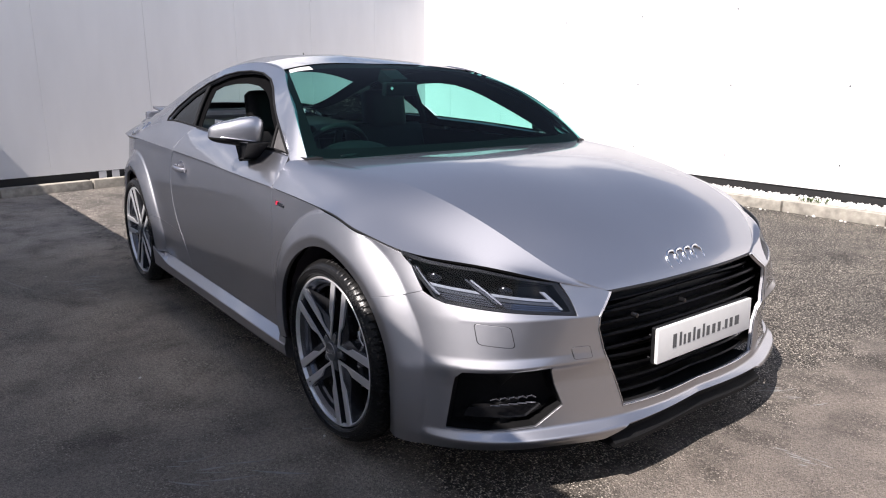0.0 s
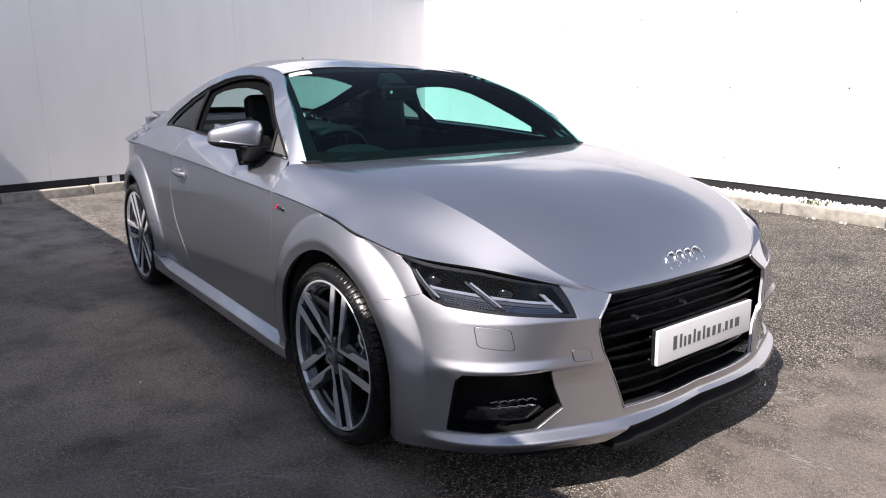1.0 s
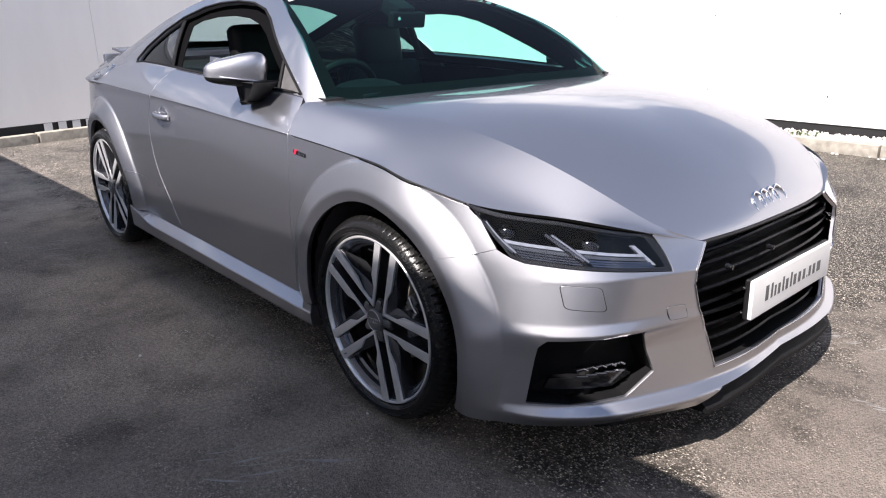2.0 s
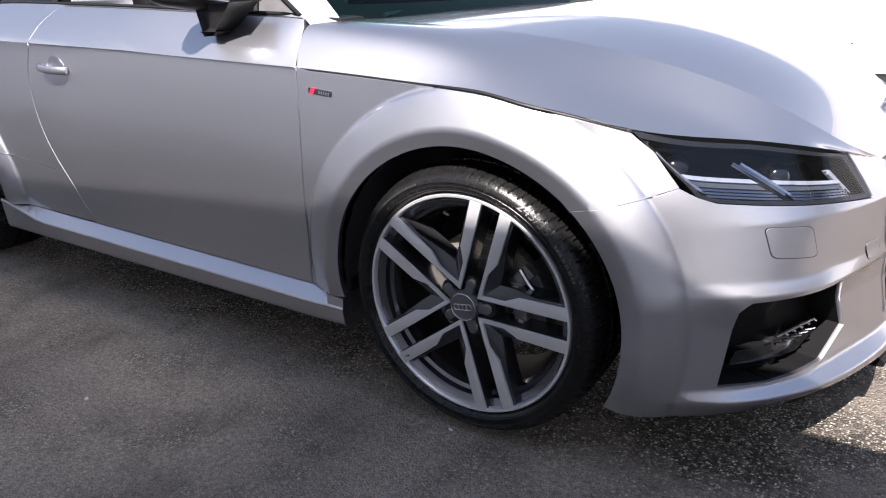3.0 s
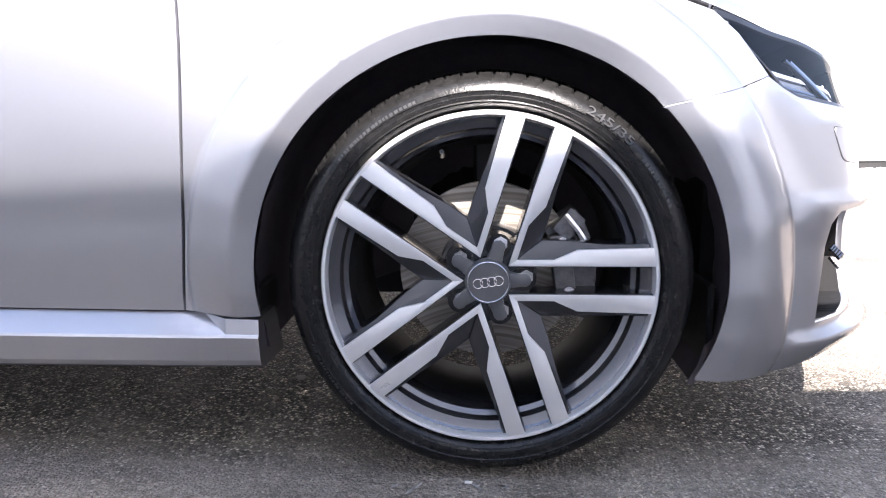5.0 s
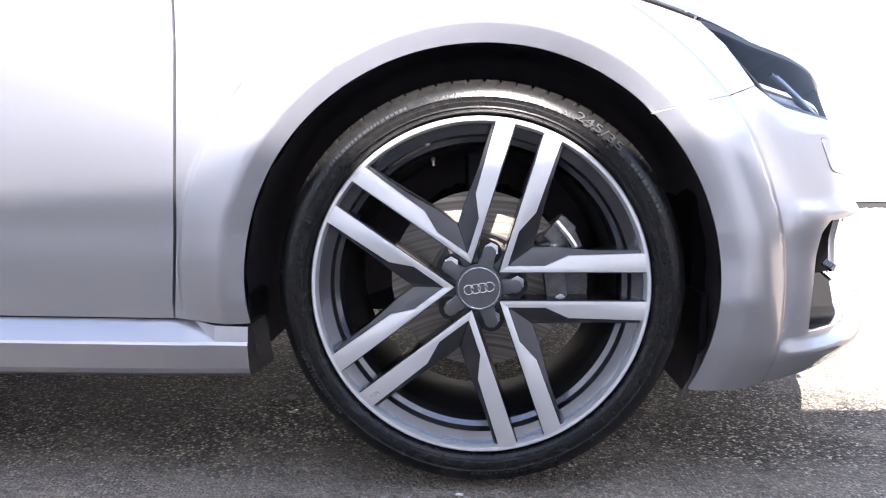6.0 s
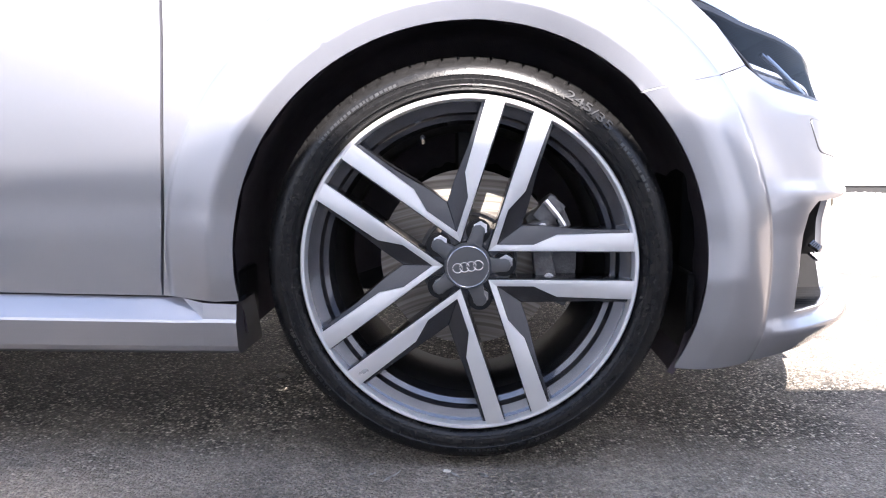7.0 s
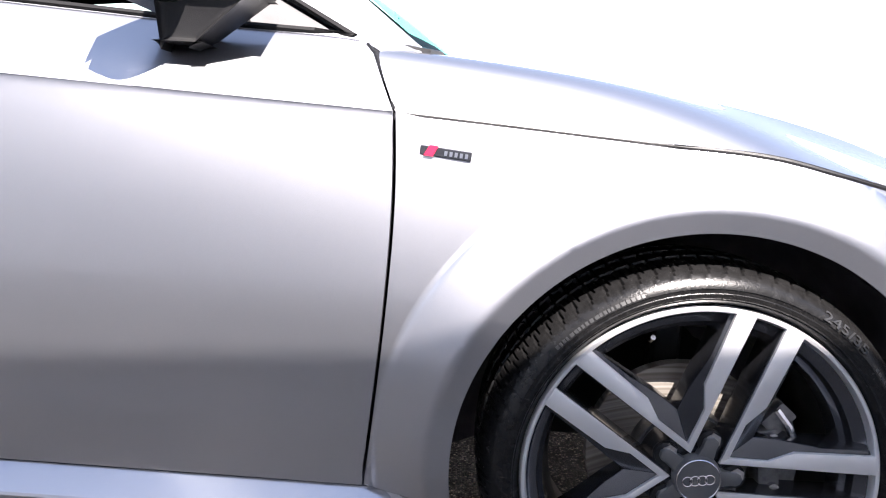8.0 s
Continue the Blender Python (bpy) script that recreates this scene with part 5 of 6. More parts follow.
# ---- sills and underside ----
def side_skirt(side):
    """The sill blade under the door: a facet that faces the sky over an upright lower face."""
    xs = np.r_[np.linspace(-2.07, -1.95, 5), np.linspace(-1.9, -0.55, 24), np.linspace(-0.50, -0.46, 3), np.linspace(-0.457, -0.412, 2), np.linspace(-0.40, -0.359, 4)]
    V, F = [], []
    for x in xs:
        taper = np.clip((-0.412 - x) / 0.045, 0, 1)
        back = np.clip((x + 2.07) / 0.25, 0, 1)
        w0 = 0.898 + 0.031 * (1 - taper)
        zt = float(sill_top(min(x, -0.489))) - 0.003
        if x > -0.489:
            zt = 0.263 - 0.004 * (x + 0.489) / 0.12
        edge_z = 0.234 + 0.008 * (-0.415 - x) / 1.2 + 0.05 * (1 - back)
        w1 = 0.935 + 0.003 * taper
        z_in, w_in = edge_z + 0.001 + (zt - 0.002 - edge_z) * taper, w1 - 0.003 + (w0 - w1 + 0.003) * taper
        prof = [(0.84, zt), (w0, zt - 0.0005), (w_in, z_in), (w1 - 0.002, edge_z), (w1, edge_z - 0.004), (w1 - 0.005, 0.192), (w1 - 0.009, 0.183), (w1 - 0.020, 0.176), (0.80, 0.172)]
        V += [(x, side * w, z) for w, z in prof]
    n = 9
    for i in range(len(xs) - 1):
        for j in range(n - 1):
            a = i * n + j
            F.append((a, a + n, a + n + 1, a + 1))
    bm = bmesh.new()
    vs = [bm.verts.new(v) for v in V]
    for f in F:
        bm.faces.new([vs[i] for i in f])
    bm.faces.new(vs[:n])
    bm.faces.new(vs[-n:][::-1])
    part("side_skirt", bm, PAINT, car, "silver sill blade", False)


for side in (-1, 1):
    side_skirt(side)
part("underbody", bm_join(bm_box((-1.98, -0.84, 0.176), (-0.42, 0.84, 0.30)), bm_box((-2.9, -0.50, 0.20), (0.62, 0.50, 0.36)), bm_box((0.40, -0.70, 0.165), (0.60, 0.70, 0.30), 0.02)), BLACK, car, "black underbody tray")
for side in (-1, 1):
    part("mud_flap", bm_box((-0.386, min(side * 0.78, side * 0.885), 0.205), (-0.370, max(side * 0.78, side * 0.885), 0.30), 0.004, 1), BLACK, car)
    part("air_deflector", bm_box((0.352, min(side * 0.62, side * 0.86), 0.168), (0.364, max(side * 0.62, side * 0.86), 0.30), 0.003, 1), BLACK, car)
    # inner skins that keep the cabin and engine bay dark
    part("inner_panel", bm_box((-2.02, side * 0.80 - 0.005, 0.26), (-0.44, side * 0.80 + 0.005, 0.90)), TRIM, car)
for piece, lo, hi in (("bulkhead", (-0.46, -0.80, 0.25), (-0.44, 0.80, 0.86)), ("rear_bulkhead", (-2.10, -0.78, 0.25), (-2.08, 0.78, 0.86)),
                      ("cross_member", (0.36, -0.78, 0.20), (0.40, 0.78, 0.60)), ("engine_cover", (-0.438, -0.56, 0.28), (0.358, 0.56, 0.76))):
    part(piece, bm_box(lo, hi), TRIM, car)


# ---- splitter, grille and plate ----
def along(surf_off, z, w_max, n=24):
    """Points across the nose at a height, from the right to the left."""
    s1, s0 = SMID, sz(0.74, w_max, z)[0]
    P, N = points_normals(skin, np.linspace(s0, s1, n), np.full(n, z))
    Q = P - N * surf_off
    return np.concatenate([Q, (Q * [1, -1, 1])[::-1][1:]])


def sweep(rows):
    """A closed skin through rows of points, as a solid strip."""
    rows = [np.asarray(r) for r in rows]
    n, m = len(rows), len(rows[0])
    bm = bmesh.new()
    vs = [[bm.verts.new(p) for p in r] for r in rows]
    for i in range(n):
        for j in range(m - 1):
            bm.faces.new((vs[i][j], vs[i][j + 1], vs[(i + 1) % n][j + 1], vs[(i + 1) % n][j]))
    bm.faces.new([vs[i][0] for i in range(n)])
    bm.faces.new([vs[i][-1] for i in range(n)][::-1])
    return bm


a0 = along(0.02, 0.21, 0.40)
part("splitter", sweep([a0 + [-0.02, 0, 0.004], a0 + [-0.015, 0, -0.020], a0 + [0.010, 0, -0.040], a0 + [0.011, 0, -0.052], a0 + [-0.06, 0, -0.058], a0 + [-0.10, 0, 0.0]]), MATTEBLACK, car, "black plastic front splitter", True)
b0 = along(0.030, 0.176, 0.76, 30)
drop = np.interp(np.abs(b0[:, 1]), [0.0, 0.40, 0.56, 0.70, 0.80], [0.022, 0.024, 0.048, 0.044, 0.020])[:, None] * [0, 0, -1]
part("air_deflector", sweep([b0 + [0, 0, 0.0], b0 + drop + [0.004, 0, 0], b0 + drop + [-0.012, 0, -0.001], b0 + [-0.05, 0, 0.0]]), MATTEBLACK, car, "black rubber lip under the bumper", True)
grille_out = [(p[0], p[1]) for p in on((0.742, 0.0, 0.612), (0.73, 0.2, 0.612), *GRILLE, (0.785, 0.0, 0.252))]
gp = panel([(SMID - 0.0005, 0.612)] + grille_out[1:-1] + [(SMID - 0.0005, 0.254)], inset(None, 0.085), 0.03, thick=0)
gj = joined(gp, flip(gp))
grille = mesh_ob("grille", gj[0], gj[1], BLACK, car, gj[2], label="black hexagonal grille with horizontal slats")


lip = along(0.006, 0.2565, 0.350, 20)
lip_back = along(0.115, 0.2565, 0.350, 20)
part("grille_floor", sweep([lip, lip - [0, 0, 0.004], lip_back - [0, 0, 0.004], lip_back]), MATTEBLACK, grille)


def half_width(z):
    zs = [0.262, 0.385, 0.514, 0.609]
    return float(np.interp(z, zs, [0.350, 0.402, 0.450, 0.380]))


for z in (0.288, 0.326, 0.364, 0.402, 0.440, 0.478, 0.516, 0.554, 0.590):
    c = along(0.030, z, half_width(z) - 0.004, 20)
    back = along(0.072, z, half_width(z) - 0.004, 20)
    part("slat", sweep([c + [0, 0, 0.006], c + [0.004, 0, 0.0015], c + [0, 0, -0.005], back + [0, 0, -0.010], back + [0, 0, 0.000]]), SLATBLACK, grille, "", True)
edge_sz = np.array(resample(on(*GRILLE), 0.01))
edge_sz = edge_sz[: 1 + int(np.argmin(np.linalg.norm(edge_sz - np.array(sz(*GRILLE[-1])), axis=1)))]
fr = skin(edge_sz[:, 0], edge_sz[:, 1])
low_line_g = along(0.0, 0.258, 0.352, 16)
full = np.concatenate([fr[:-1], low_line_g, (fr[:-1] * [1, -1, 1])[::-1]])
part("grille_frame", bm_tube(full + [0.001, 0, 0], 0.0028, 8), SATIN, grille, "thin satin metal grille frame", True)
toprow = np.concatenate([nose_pts[::-1], (nose_pts * [1, -1, 1])[1:]]) + [0.000, 0, -0.006]
part("grille_top_seal", bm_tube(toprow, 0.005, 8), BLACK, grille, "", True)
for w in (-0.12, 0.12):
    part("slat_sensor", bm_cyl(0.008, 0.007, 0.02, pose(0.765, w - 0.2, 0.535, 0, 90, 0), 20, 0.001), GLOSSBLACK, grille)
plate = part("number_plate", bm_box((-0.006, -0.26, -0.0555), (0.006, 0.26, 0.0555), 0.004, 2, pose(0.806, 0.0, 0.432, 0, -1.5, 0)), WHITEPLATE, car, "white dealer plate with plain dark bars", smooth=True)
PM = pose(0.806, 0.0, 0.432, 0, -1.5, 0)
part("plate_backing", bm_box((-0.020, -0.262, -0.058), (-0.0065, 0.262, 0.058), 0.004, 1, PM), BLACK, car)
widths = [0.030, 0.018, 0.018, 0.024, 0.018, 0.026, 0.018, 0.028, 0.028, 0.026, 0.008, 0.025, 0.027, 0.040]
y = -0.185
for i, w in enumerate(widths):
    tall = 0.044 if i in (0, 1, 4, 6) else (0.008 if i == 10 else 0.032)
    part("plate_mark", bm_box((0.0062, y, -0.020), (0.0068, y + w * 0.62, -0.020 + tall), 0.0, 1, PM), BARGREY, plate)
    y += w + 0.004
for z in (0.396, 0.468):
    part("plate_clip", bm_cyl(0.004, 0.003, 0.006, pose(0.790, -0.271, z, 0, 90, 0), 16, 0.001), BLACK, car)

# emblem on the bonnet
for i in range(4):
    yy = 0.036 + (i - 1.5) * 0.044
    def on_nose(y_, z_):
        # the nose of the bonnet as a slanting face
        return 0.700 + (0.660 - z_) * 0.62 - 0.10 * y_ * y_ + 0.004
    pts = [(on_nose(yy, 0.650 + 0.030 * math.sin(t)), yy + 0.030 * math.cos(t), 0.650 + 0.030 * math.sin(t)) for t in np.linspace(0, math.tau, 40)[:-1]]
    pts = [(x + 0.002, y_ - 0.036, z_) for x, y_, z_ in pts]
    part("emblem_ring", bm_tube(pts, 0.0042, 8, True), CHROME, car, "chrome emblem ring", True)


# ---- headlamps ----
LB0, LB1, LT0, LT1 = np.array(sz(0.482, 0.810, 0.597)), np.array(sz(0.722, 0.522, 0.563)), np.array(sz(0.345, 0.855, 0.716)), np.array(sz(0.666, 0.552, 0.646))


def lamp_at(f, h):
    return (LB0 * (1 - f) + LB1 * f) * (1 - h) + (LT0 * (1 - f) + LT1 * f) * h


def lamp_pt(f, h, d):
    q = lamp_at(f, h)
    return inset(None, d)(np.array([q[0]]), np.array([q[1]]))[0]


def headlamp(side):
    k = np.array([1, side, 1])
    way = lambda F: F if side == 1 else [f[::-1] for f in F]
    V, F = well(on(*LAMP), 0.085, 0.010)
    lamp = mesh_ob("headlamp", V * k, way(F), LAMPWELL, car, smooth=False, label="clear-covered headlamp with dark interior")
    P, F, N = panel(on(*LAMP), inset(None, 0.002), 0.02, thick=0.004, fine=0.01)
    mesh_ob("cover", P * k, way(F), CLEAR, lamp, N * k, label="clear lamp cover")
    strip = on(*LAMP)
    c = np.mean(strip, 0)
    inner = [tuple(c + (np.array(p) - c) * np.array([0.940, 0.87])) for p in strip]
    P, F, N = panel(strip, inset(None, 0.0035), 0.02, holes=[inner], thick=0.004, fine=0.01)
    mesh_ob("cover_edge", P * k, way(F), BLACK, lamp, N * k)

    def quad(name, f0, f1, h0, h1, d, mat, label="", lean=0.0):
        pts = [tuple(lamp_at(f0, h0)), tuple(lamp_at(f1, h0)), tuple(lamp_at(f1 - lean, h1)), tuple(lamp_at(f0 - lean, h1))]
        P, F, N = panel(pts, inset(None, d), 0.015, thick=0.008, fine=0.012)
        mesh_ob(name, P * k, way(F), mat, lamp, N * k, label=label)

    for f0, f1 in ((0.05, 0.44), (0.51, 0.92)):
        quad("light_bar", f0, f1, 0.42, 0.49, 0.020, LAMPLIGHT, "white daytime light bar", 0.01)
        quad("lamp_band", f0, f1, 0.31, 0.41, 0.024, LAMPBAND, "grey ribbed band below the light bar", 0.01)
        for h in (0.25, 0.19, 0.13):
            quad("light_rib", f0, f1, h - 0.018, h + 0.018, 0.020, DARKCHROME)
    for f, hh in ((0.015, 0.80), (0.475, 0.80)):
        for o in (0.0, 0.030):
            pts = [lamp_pt(f + o - 0.012 * t, 0.20 + (hh - 0.20) * t, 0.018 + 0.004 * t) * k for t in np.linspace(0, 1, 7)]
            part("lamp_fin", bm_tube(pts, 0.0046, 6), SATIN if o else DARKCHROME, lamp, "clear upright light guide", True)
    quad("end_fin", 0.925, 0.950, 0.20, 0.74, 0.024, LAMPLIGHT, "", 0.03)
    for f, h in ((0.20, 0.70), (0.66, 0.66)):
        q = lamp_pt(f, h, 0.05) * k
        n_ = (lamp_pt(f, h, 0.0) * k - q)
        m = Matrix.Translation(q) @ Vector(n_).to_track_quat("Z", "Y").to_matrix().to_4x4()
        bm = bmesh.new()
        bmesh.ops.create_uvsphere(bm, u_segments=24, v_segments=12, radius=0.024)
        for v in bm.verts:
            v.co.z = max(v.co.z * 0.6, -0.004)
        bm.transform(m)
        part("projector", bm, GLOSSBLACK, lamp, "dark projector lens", True)
    b = lamp_pt(0.02, 0.93, 0.012) * k
    part("side_reflector", bm_cyl(0.004, 0.004, 0.006, Matrix.Translation(b), 12), CHROME, lamp)


headlamp(1)
headlamp(-1)


# ---- glasshouse ----
def sheet_of(outline, off, mat, name, step=0.04, label="", sides=(1, -1), holes=()):
    return both(name, panel(outline, inset(None, off, upper), step, holes=holes, thick=0.004, fine=0.02), mat, car, label, sides)


# the post between the panes leans back towards its top
pane_rear = [p for p in WINDOW if p[0] <= -1.91] + [(x, z) for x, z in dlo_bottom if x <= -1.70]
top_at = lambda x: float(np.interp(-x, [-p[0] for p in WINDOW[:-2]], [p[1] for p in WINDOW[:-2]]))
bot_at = lambda x: float(BELT.by_x(x)[2]) + 0.004
q_out = [(-1.70, bot_at(-1.70)), (-1.90, top_at(-1.90))] + pane_rear
sheet_of(q_out, 0.012, QUARTERGLASS, "quarter_window", label="tinted fixed quarter window")
sheet_of([(-1.675, bot_at(-1.675)), (-1.875, top_at(-1.875)), (-1.903, top_at(-1.903)), (-1.703, bot_at(-1.703))], 0.010, TRIM, "window_post")
front_pane = [(-0.60, bot_at(-0.60))] + [p for p in WINDOW if p[0] > -1.86] + [(-1.87, top_at(-1.87))] + [(x, z) for x, z in dlo_bottom if x > -1.67]
sheet_of(front_pane, 0.012, SIDEGLASS, "side_window", label="tinted passenger side window", sides=(-1,))
sheet_of([(-0.565, 0.936), (-0.645, 0.979), (-0.739, 1.030), (-0.706, 0.942)], 0.008, GREYTRIM, "corner_trim", label="grey plastic corner trim")
for s in (1, -1):
    bar = upper(np.array([-0.706, -0.722, -0.741]), np.array([0.936, 0.985, 1.036])) * [1, s, 1] + [0, 0.006 * s, 0]
    part("window_bar", bm_tube([tuple(p) for p in bar], 0.008, 6), TRIM, car, "black bar behind the corner trim", True)
# black cabin lining inside pillars and roof rail, with the openings left free
lin_x = np.linspace(-0.60, -2.25, 40)
lining = [(float(x), max(float(RAIL.by_x(x)[2]) - 0.014, bot_at(x) + 0.03)) for x in lin_x] + [(float(x), bot_at(x) - 0.03) for x in lin_x[::-1]]
door_hole = [(x - 0.035, z - 0.036) for x, z in WINDOW if -1.72 < x < -0.62] + [(-1.79, top_at(-1.79) - 0.036), (-1.635, bot_at(-1.63) + 0.004)] + [(float(x), bot_at(x) + 0.004) for x in np.linspace(-1.55, -0.69, 10)]
back_hole = [(-1.76, bot_at(-1.76) + 0.012), (-1.90, top_at(-1.90) - 0.045), (-1.98, top_at(-1.98) - 0.045), (-2.03, bot_at(-2.03) + 0.03), (-2.0, bot_at(-2.0) + 0.012)]
sheet_of(lining, 0.030, LINING, "pillar_lining", sides=(1,), holes=(door_hole,), step=0.03)
sheet_of(lining, 0.030, LINING, "pillar_lining", sides=(-1,), holes=(door_hole, back_hole), step=0.03)
# rubber seals round the side opening
dl = np.array(DLO)
ring3 = upper(dl[:, 0], dl[:, 1])
for s in (1, -1):
    part("window_seal", bm_tube([tuple(p * [1, s, 1]) for p in ring3], 0.0055, 6, True), TRIM, car, "black rubber window seal", True)
sc = WS_LOW(np.linspace(0, 1, 20))
sc = np.concatenate([(sc * [1, -1, 1])[::-1], sc[1:]])
part("scuttle", sweep([sc + [0.03, 0, -0.012], sc + [-0.03, 0, 0.004], sc + [-0.05, 0, -0.03], sc + [0.02, 0, -0.05]]), BLACK, car, "black plastic scuttle tray", True)
for side in (-1, 1):
    part("scuttle_end", bm_prism([(-0.405, side * 0.715, 0.925), (-0.425, side * 0.775, 0.921), (-0.485, side * 0.785, 0.927), (-0.455, side * 0.75, 0.931)], (0, 0, -0.03), 0.004), BLACK, car, "black plastic end of the scuttle tray", True)
for yy in (-0.52, 0.10):
    pts = [(-0.40 - 0.05 * abs(t) ** 2 + 0.0, yy + 0.62 * (t - 0.2), 0.922 + 0.012 * math.sin(3.1 * t)) for t in np.linspace(0, 1, 9)]
    part("wiper", bm_tube(pts, 0.007, 6), BLACK, car, "black wiper arm", True)
# sticker behind the screen
k0 = lambda u, v: screen(u, v) + np.array([0.001, 0, 0.0015])
st = grid(k0, 0.885, 0.955, 4, 0.66, 0.925, 6, (0.5, 0, 1))
mesh_ob("sticker", st[0], st[1], STICKER, car, st[2], label="plain white paper sticker inside the screen")


def door_mirror(side):
    bm = bmesh.new()
    bmesh.ops.create_uvsphere(bm, u_segments=40, v_segments=24, radius=1.0)
    for v in bm.verts:
        x, y, z = v.co
        e = 0.50
        sx, sy = (math.copysign(abs(c) ** e, c) for c in (x, y))
        szz = abs(z) ** 0.68 if z > 0 else -(abs(z) ** 0.42)
        zz = szz * (0.066 if z > 0 else 0.044) * (1 - (0.42 if z > 0 else 0.10) * sy)
        if sy > 0:
            sy = abs(y) ** 0.66
        v.co = Vector((max(sx, -0.30) * 0.070 * (1 - 0.22 * max(0, sy)) + 0.012 * sy, sy * 0.108, zz + 0.006 * (-sy)))
    lower = bm.copy()
    for b, keep_top in ((bm, True), (lower, False)):
        geom = b.verts[:] + b.edges[:] + b.faces[:]
        bmesh.ops.bisect_plane(b, geom=geom, plane_co=(0, 0, -0.016), plane_no=(0, 0.06, 1), clear_inner=keep_top, clear_outer=not keep_top)
    m = Matrix.Translation((-0.824, side * 0.889, 0.994)) @ (Matrix.Identity(4) if side == 1 else Matrix.Scale(-1, 4, (0, 1, 0)))
    m = m @ Matrix.Rotation(radians(24), 4, "Z") @ Matrix.Rotation(radians(9), 4, "X")
    bm.transform(m)
    lower.transform(m @ Matrix.Scale(0.985, 4))
    mir = part("door_mirror", bm, PAINT, car, "silver door mirror housing with black base", True, 50)
    part("mirror_base", lower, BLACK, mir, "black lower mirror cover", True, 50)
    rim = []
    for t in np.linspace(-1, 1, 16):
        rim.append(m @ Vector((0.0715 * (1 - t * t * 0.75) ** 0.5, t * 0.102, -0.0145)))
    part("mirror_trim", bm_tube(rim, 0.0028, 6), PAINT, mir, "", True)
    gl = bm_box((-0.0262, -0.088, -0.036), (-0.0242, 0.088, 0.046), 0.0008, 1, m)
    part("mirror_glass", gl, CHROME, mir, "mirror glass")
    arm = bm_box((-0.5, -0.5, -0.5), (0.5, 0.5, 0.5))
    for v in arm.verts:
        hi_, fx, fy = v.co.z > 0, v.co.x > 0, v.co.y > 0
        v.co = Vector(((-0.664 if fx else -0.800) if hi_ else (-0.745 if fx else -0.794), side * ((0.895 if fy else 0.825) if hi_ else (0.884 if fy else 0.845)), 0.968 if hi_ else 0.898))
    bmesh.ops.bevel(arm, geom=arm.edges[:], offset=0.012, segments=3, affect="EDGES", profile=0.5)
    part("mirror_arm", arm, BLACK, mir, "black mirror arm", True)


door_mirror(-1)
door_mirror(1)


def door_handle(side, door):
    yb = float(flank(np.array([-1.52]), np.array([0.787]))[0, 1])
    base = abs(yb)
    bm = bmesh.new()
    bmesh.ops.create_uvsphere(bm, u_segments=28, v_segments=12, radius=1)
    for v in bm.verts:
        v.co = Vector((v.co.x * 0.050, max(v.co.y, -0.2) * 0.004, v.co.z * 0.042))
    bm.transform(pose(-1.525, side * (base + 0.000), 0.783, 0, 0, 0 if side < 0 else 180))
    part("handle_cup", bm, SATIN, door, "", True)
    pts = [(-1.600 + 0.15 * t, side * (base + 0.008 + 0.020 * math.sin(math.pi * min(1, t * 1.02)) ** 0.5), 0.789 - 0.006 * t) for t in np.linspace(0, 1, 12)]
    hb = bm_tube(pts, 0.011, 10)
    for v in hb.verts:
        v.co.z = 0.787 + (v.co.z - 0.787) * 1.15
    part("door_handle", hb, PAINT, door, "silver pull handle", True)


door_handle(-1, doors[0])
door_handle(1, doors[1])

# badge on the wing: red slash and dark bar
for side in (-1, 1):
    y0 = abs(float(flank(np.array([-0.39]), np.array([0.766]))[0, 1]))
    lo_y, hi_y = sorted((side * (y0 - 0.001), side * (y0 + 0.003)))
    bm = bm_box((-0.036, lo_y, -0.0065), (0.036, hi_y, 0.0065), 0.001, 1, pose(-0.391, 0, 0.7660, 0, 5.5, 0))
    badge = part("badge", bm, GUNMETAL, car, "small dark bar badge with red corner")
    red = bm_prism([(-0.030, 0, -0.0068), (-0.0175, 0, -0.0068), (-0.011, 0, 0.0082), (-0.0235, 0, 0.0082)], (0, side * 0.0035, 0))
    red.transform(pose(-0.391, side * (y0 + 0.0015), 0.7660, 0, 5.5, 0))
    part("red_slash", red, RED, badge, "red enamel slash")
    for k in range(5):
        b2 = bm_box((-0.002 + k * 0.0072, min(side * (y0 + 0.002), side * (y0 + 0.0042)), -0.0035), (0.0022 + k * 0.0072, max(side * (y0 + 0.002), side * (y0 + 0.0042)), 0.003), 0, 1, pose(-0.391, 0, 0.7660, 0, 5.5, 0))
        part("badge_mark", b2, CHROME, badge)

# fuel cap, aerial, tail spoiler
fc = upper(np.array([-2.50]), np.array([0.925]))[0]
fP, fN = points_normals(upper, np.array([-2.50]), np.array([0.925]))
fm = Matrix.Translation(fc) @ Vector(fN[0]).to_track_quat("Z", "Y").to_matrix().to_4x4()
capb = bm_cyl(0.068, 0.064, 0.010, fm, 48, 0.002)
fcap = part("fuel_cap", capb, SATIN, car, "round satin metal fuel cap", True)
for k in range(6):
    a = k * math.tau / 6 + 0.3
    part("cap_screw", bm_cyl(0.006, 0.005, 0.006, fm @ Matrix.Translation((0.052 * math.cos(a), 0.052 * math.sin(a), 0.006)), 12), CHROME, fcap)
part("aerial", bm_join(bm_box((-0.05, -0.012, 0), (0.05, 0.012, 0.012), 0.005, 2, pose(-1.96, 0, 1.332, 0, -6, 0)), bm_tube([(-1.95, 0, 1.338), (-1.975, 0, 1.365)], 0.003)), BLACK, car, "short black roof aerial", True)
part("tail_spoiler", bm_box((-0.10, -0.58, -0.008), (0.08, 0.58, 0.008), 0.006, 2, pose(-3.03, 0, 1.012, 0, 6, 0)), PAINT, car, "silver tail spoiler", True)


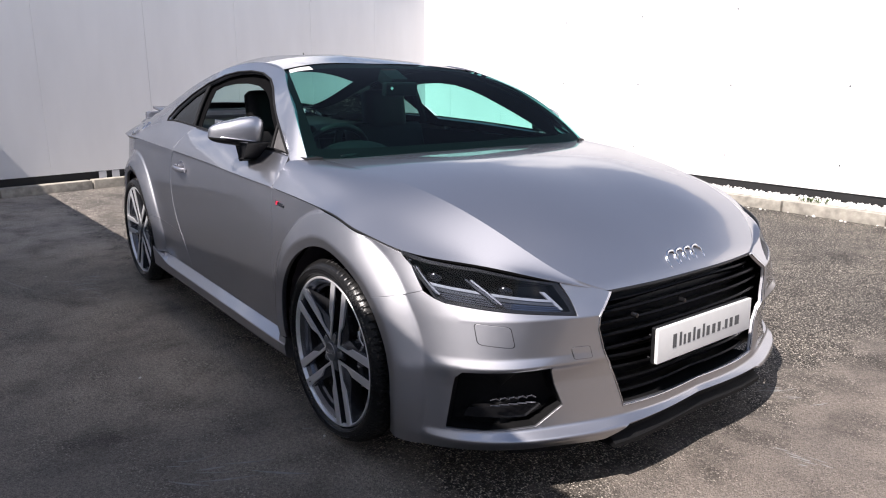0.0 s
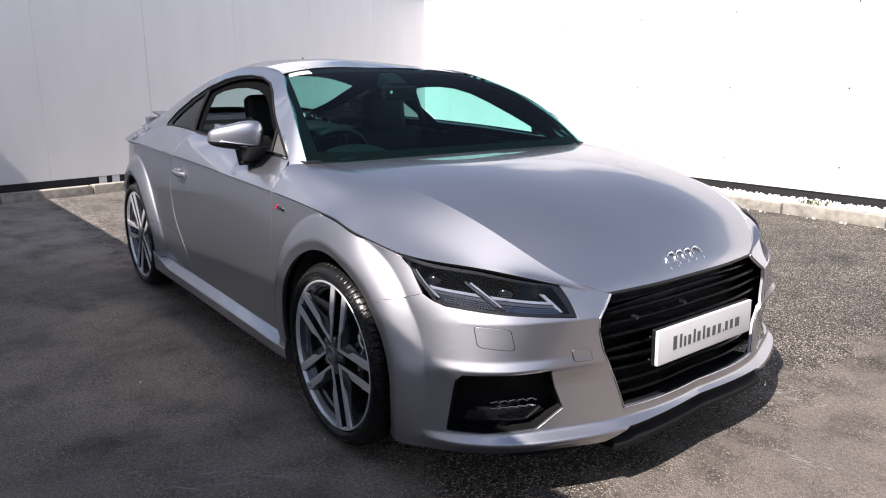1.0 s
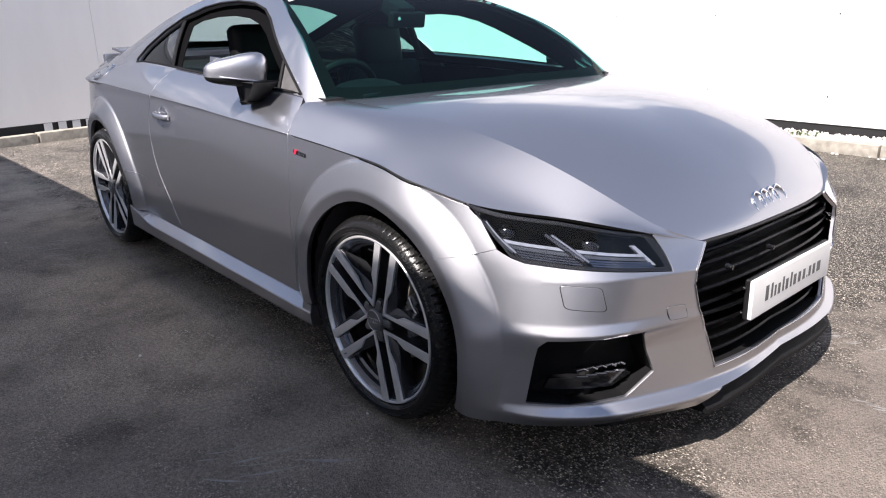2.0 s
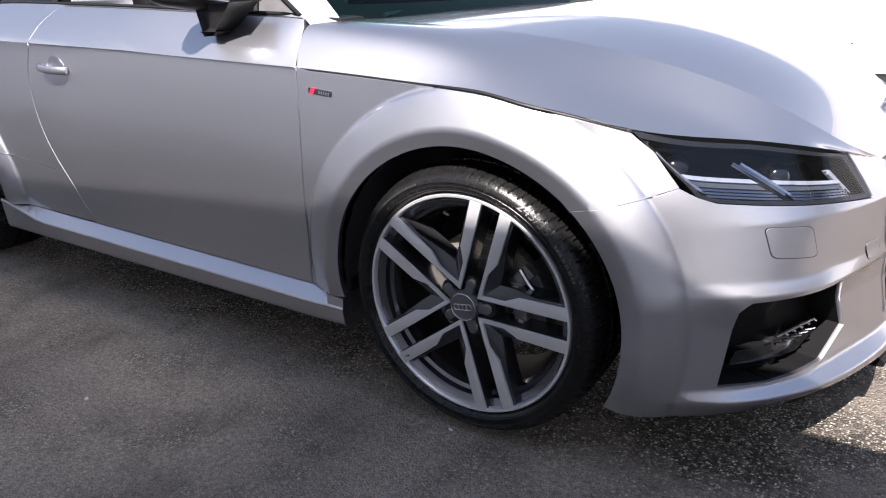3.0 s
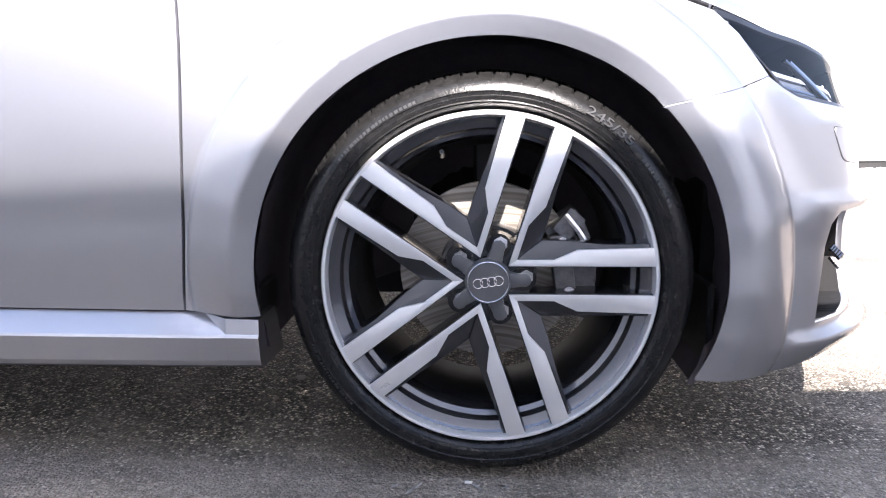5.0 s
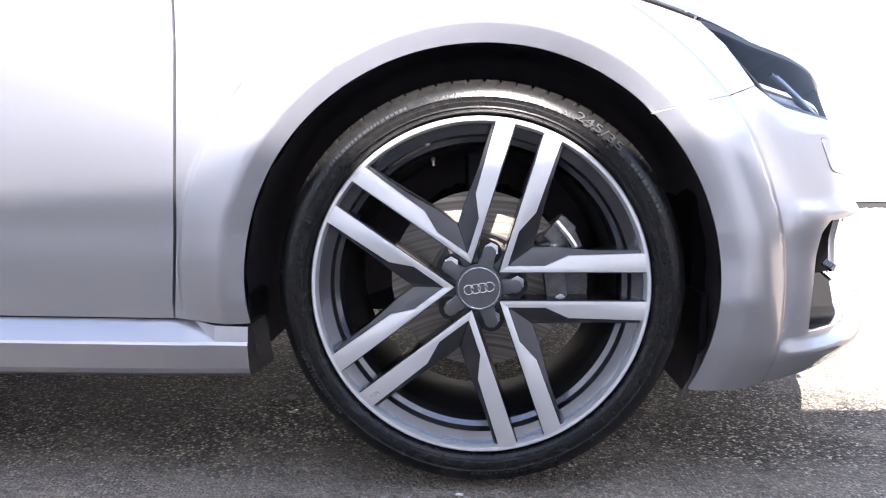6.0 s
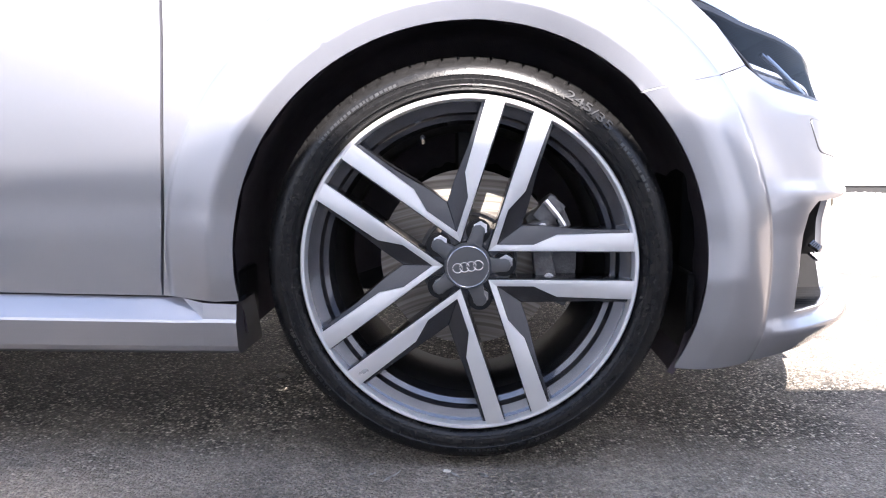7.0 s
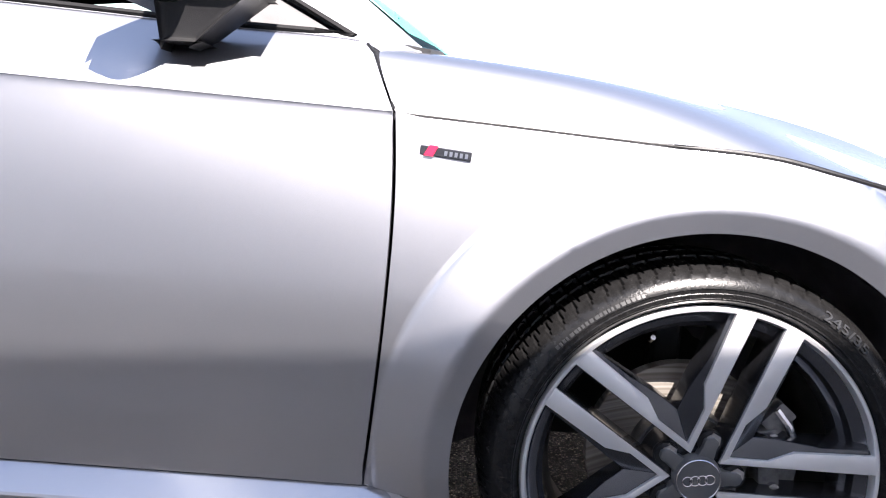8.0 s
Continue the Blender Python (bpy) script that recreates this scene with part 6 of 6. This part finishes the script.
# ---- cabin ----
def seat(side, back_x=-1.52):
    base = part("seat", bm_box((-0.26, -0.25, -0.10), (0.27, 0.25, 0.10), 0.06, 3, pose(back_x + 0.33, side * 0.36, 0.44, 0, -6, 0)), SEATCLOTH, car, "black leather sports seat with fixed headrest", True, 60)
    part("backrest", bm_box((-0.08, -0.25, -0.05), (0.07, 0.25, 0.52), 0.06, 3, pose(back_x, side * 0.36, 0.45, 0, -16, 0)), SEATCLOTH, base, "", True, 60)
    part("headrest", bm_box((-0.055, -0.135, 0.0), (0.055, 0.135, 0.24), 0.05, 3, pose(back_x - 0.12, side * 0.36, 0.915, 0, -8, 0)), SEATCLOTH, base, "", True, 60)


seat(-1)
seat(1)
xs = np.linspace(-1, 1, 15)
dash_rows = [[(-0.46 - 0.02 * t * t, 0.74 * t, 0.880) for t in xs], [(-0.72, 0.74 * t, 0.905 - 0.02 * t * t) for t in xs], [(-0.86, 0.74 * t, 0.865) for t in xs], [(-0.88, 0.74 * t, 0.74) for t in xs], [(-0.60, 0.74 * t, 0.55) for t in xs]]
part("dashboard", sweep(dash_rows), CABINBLACK, car, "dark soft-touch dashboard", True, 40)
bm = bmesh.new()
bmesh.ops.create_uvsphere(bm, u_segments=24, v_segments=12, radius=1)
for v in bm.verts:
    v.co = Vector((v.co.x * 0.13, v.co.y * 0.17, max(0, v.co.z) * 0.06))
bm.transform(Matrix.Translation((-0.77, -0.36, 0.885)))
part("instrument_cowl", bm, CABINBLACK, car, "", True)
sw = pose(-0.98, -0.36, 0.835, 0, -66, 0)
ringp = [sw @ Vector((0.182 * math.cos(t), 0.182 * math.sin(t), 0)) for t in np.linspace(0, math.tau, 48)[:-1]]
wheel_s = part("steering_wheel", bm_tube(ringp, 0.016, 10, True), SEATCLOTH, car, "black leather steering wheel", True)
part("steering_boss", bm_join(bm_cyl(0.06, 0.07, 0.04, sw, 24, 0.008), bm_box((-0.17, -0.018, -0.012), (0.17, 0.018, 0.008), 0.005, 1, sw), bm_box((-0.018, -0.17, -0.012), (0.018, 0.0, 0.008), 0.005, 1, sw)), TRIM, wheel_s, "", True)
mirm = bm_box((-0.018, -0.105, -0.034), (0.018, 0.105, 0.034), 0.016, 3, pose(-0.995, 0.035, 1.165, 0, 10, 6))
rvm = part("rear_view_mirror", mirm, CABINBLACK, car, "black rear-view mirror", True)
part("mirror_stem", bm_box((-0.09, -0.05, -0.03), (0.03, 0.05, 0.035), 0.012, 2, pose(-1.025, 0.03, 1.195, 0, 25, 0)), CABINBLACK, rvm, "", True)
part("mirror_sensor", bm_cyl(0.008, 0.008, 0.01, pose(-0.972, -0.03, 1.170, 0, 90, 0), 16), SATIN, rvm, "", True)
part("centre_console", bm_box((-1.45, -0.10, 0.30), (-0.80, 0.10, 0.58), 0.03, 2), TRIM, car, "", True)
part("parcel_shelf", bm_prism([(-3.15, -0.60, 0.87), (-1.75, -0.60, 0.86), (-1.75, -0.60, 0.90), (-2.70, -0.60, 0.925), (-3.15, -0.60, 0.958)], (0, 1.20, 0), 0.01), TRIM, car, "", True)
part("rear_bench", bm_box((-2.0, -0.55, 0.40), (-1.72, 0.55, 0.88), 0.06, 2), SEATCLOTH, car, "", True)
part("belt_post", bm_tube([(-1.70, 0.70, 0.95), (-1.72, 0.60, 1.22)], 0.022, 8), TRIM, car, "", True)
part("tail_panel", bm_box((-3.27, -0.60, 0.25), (-3.22, 0.60, 0.99), 0.02, 2), PAINT, car, "", True)
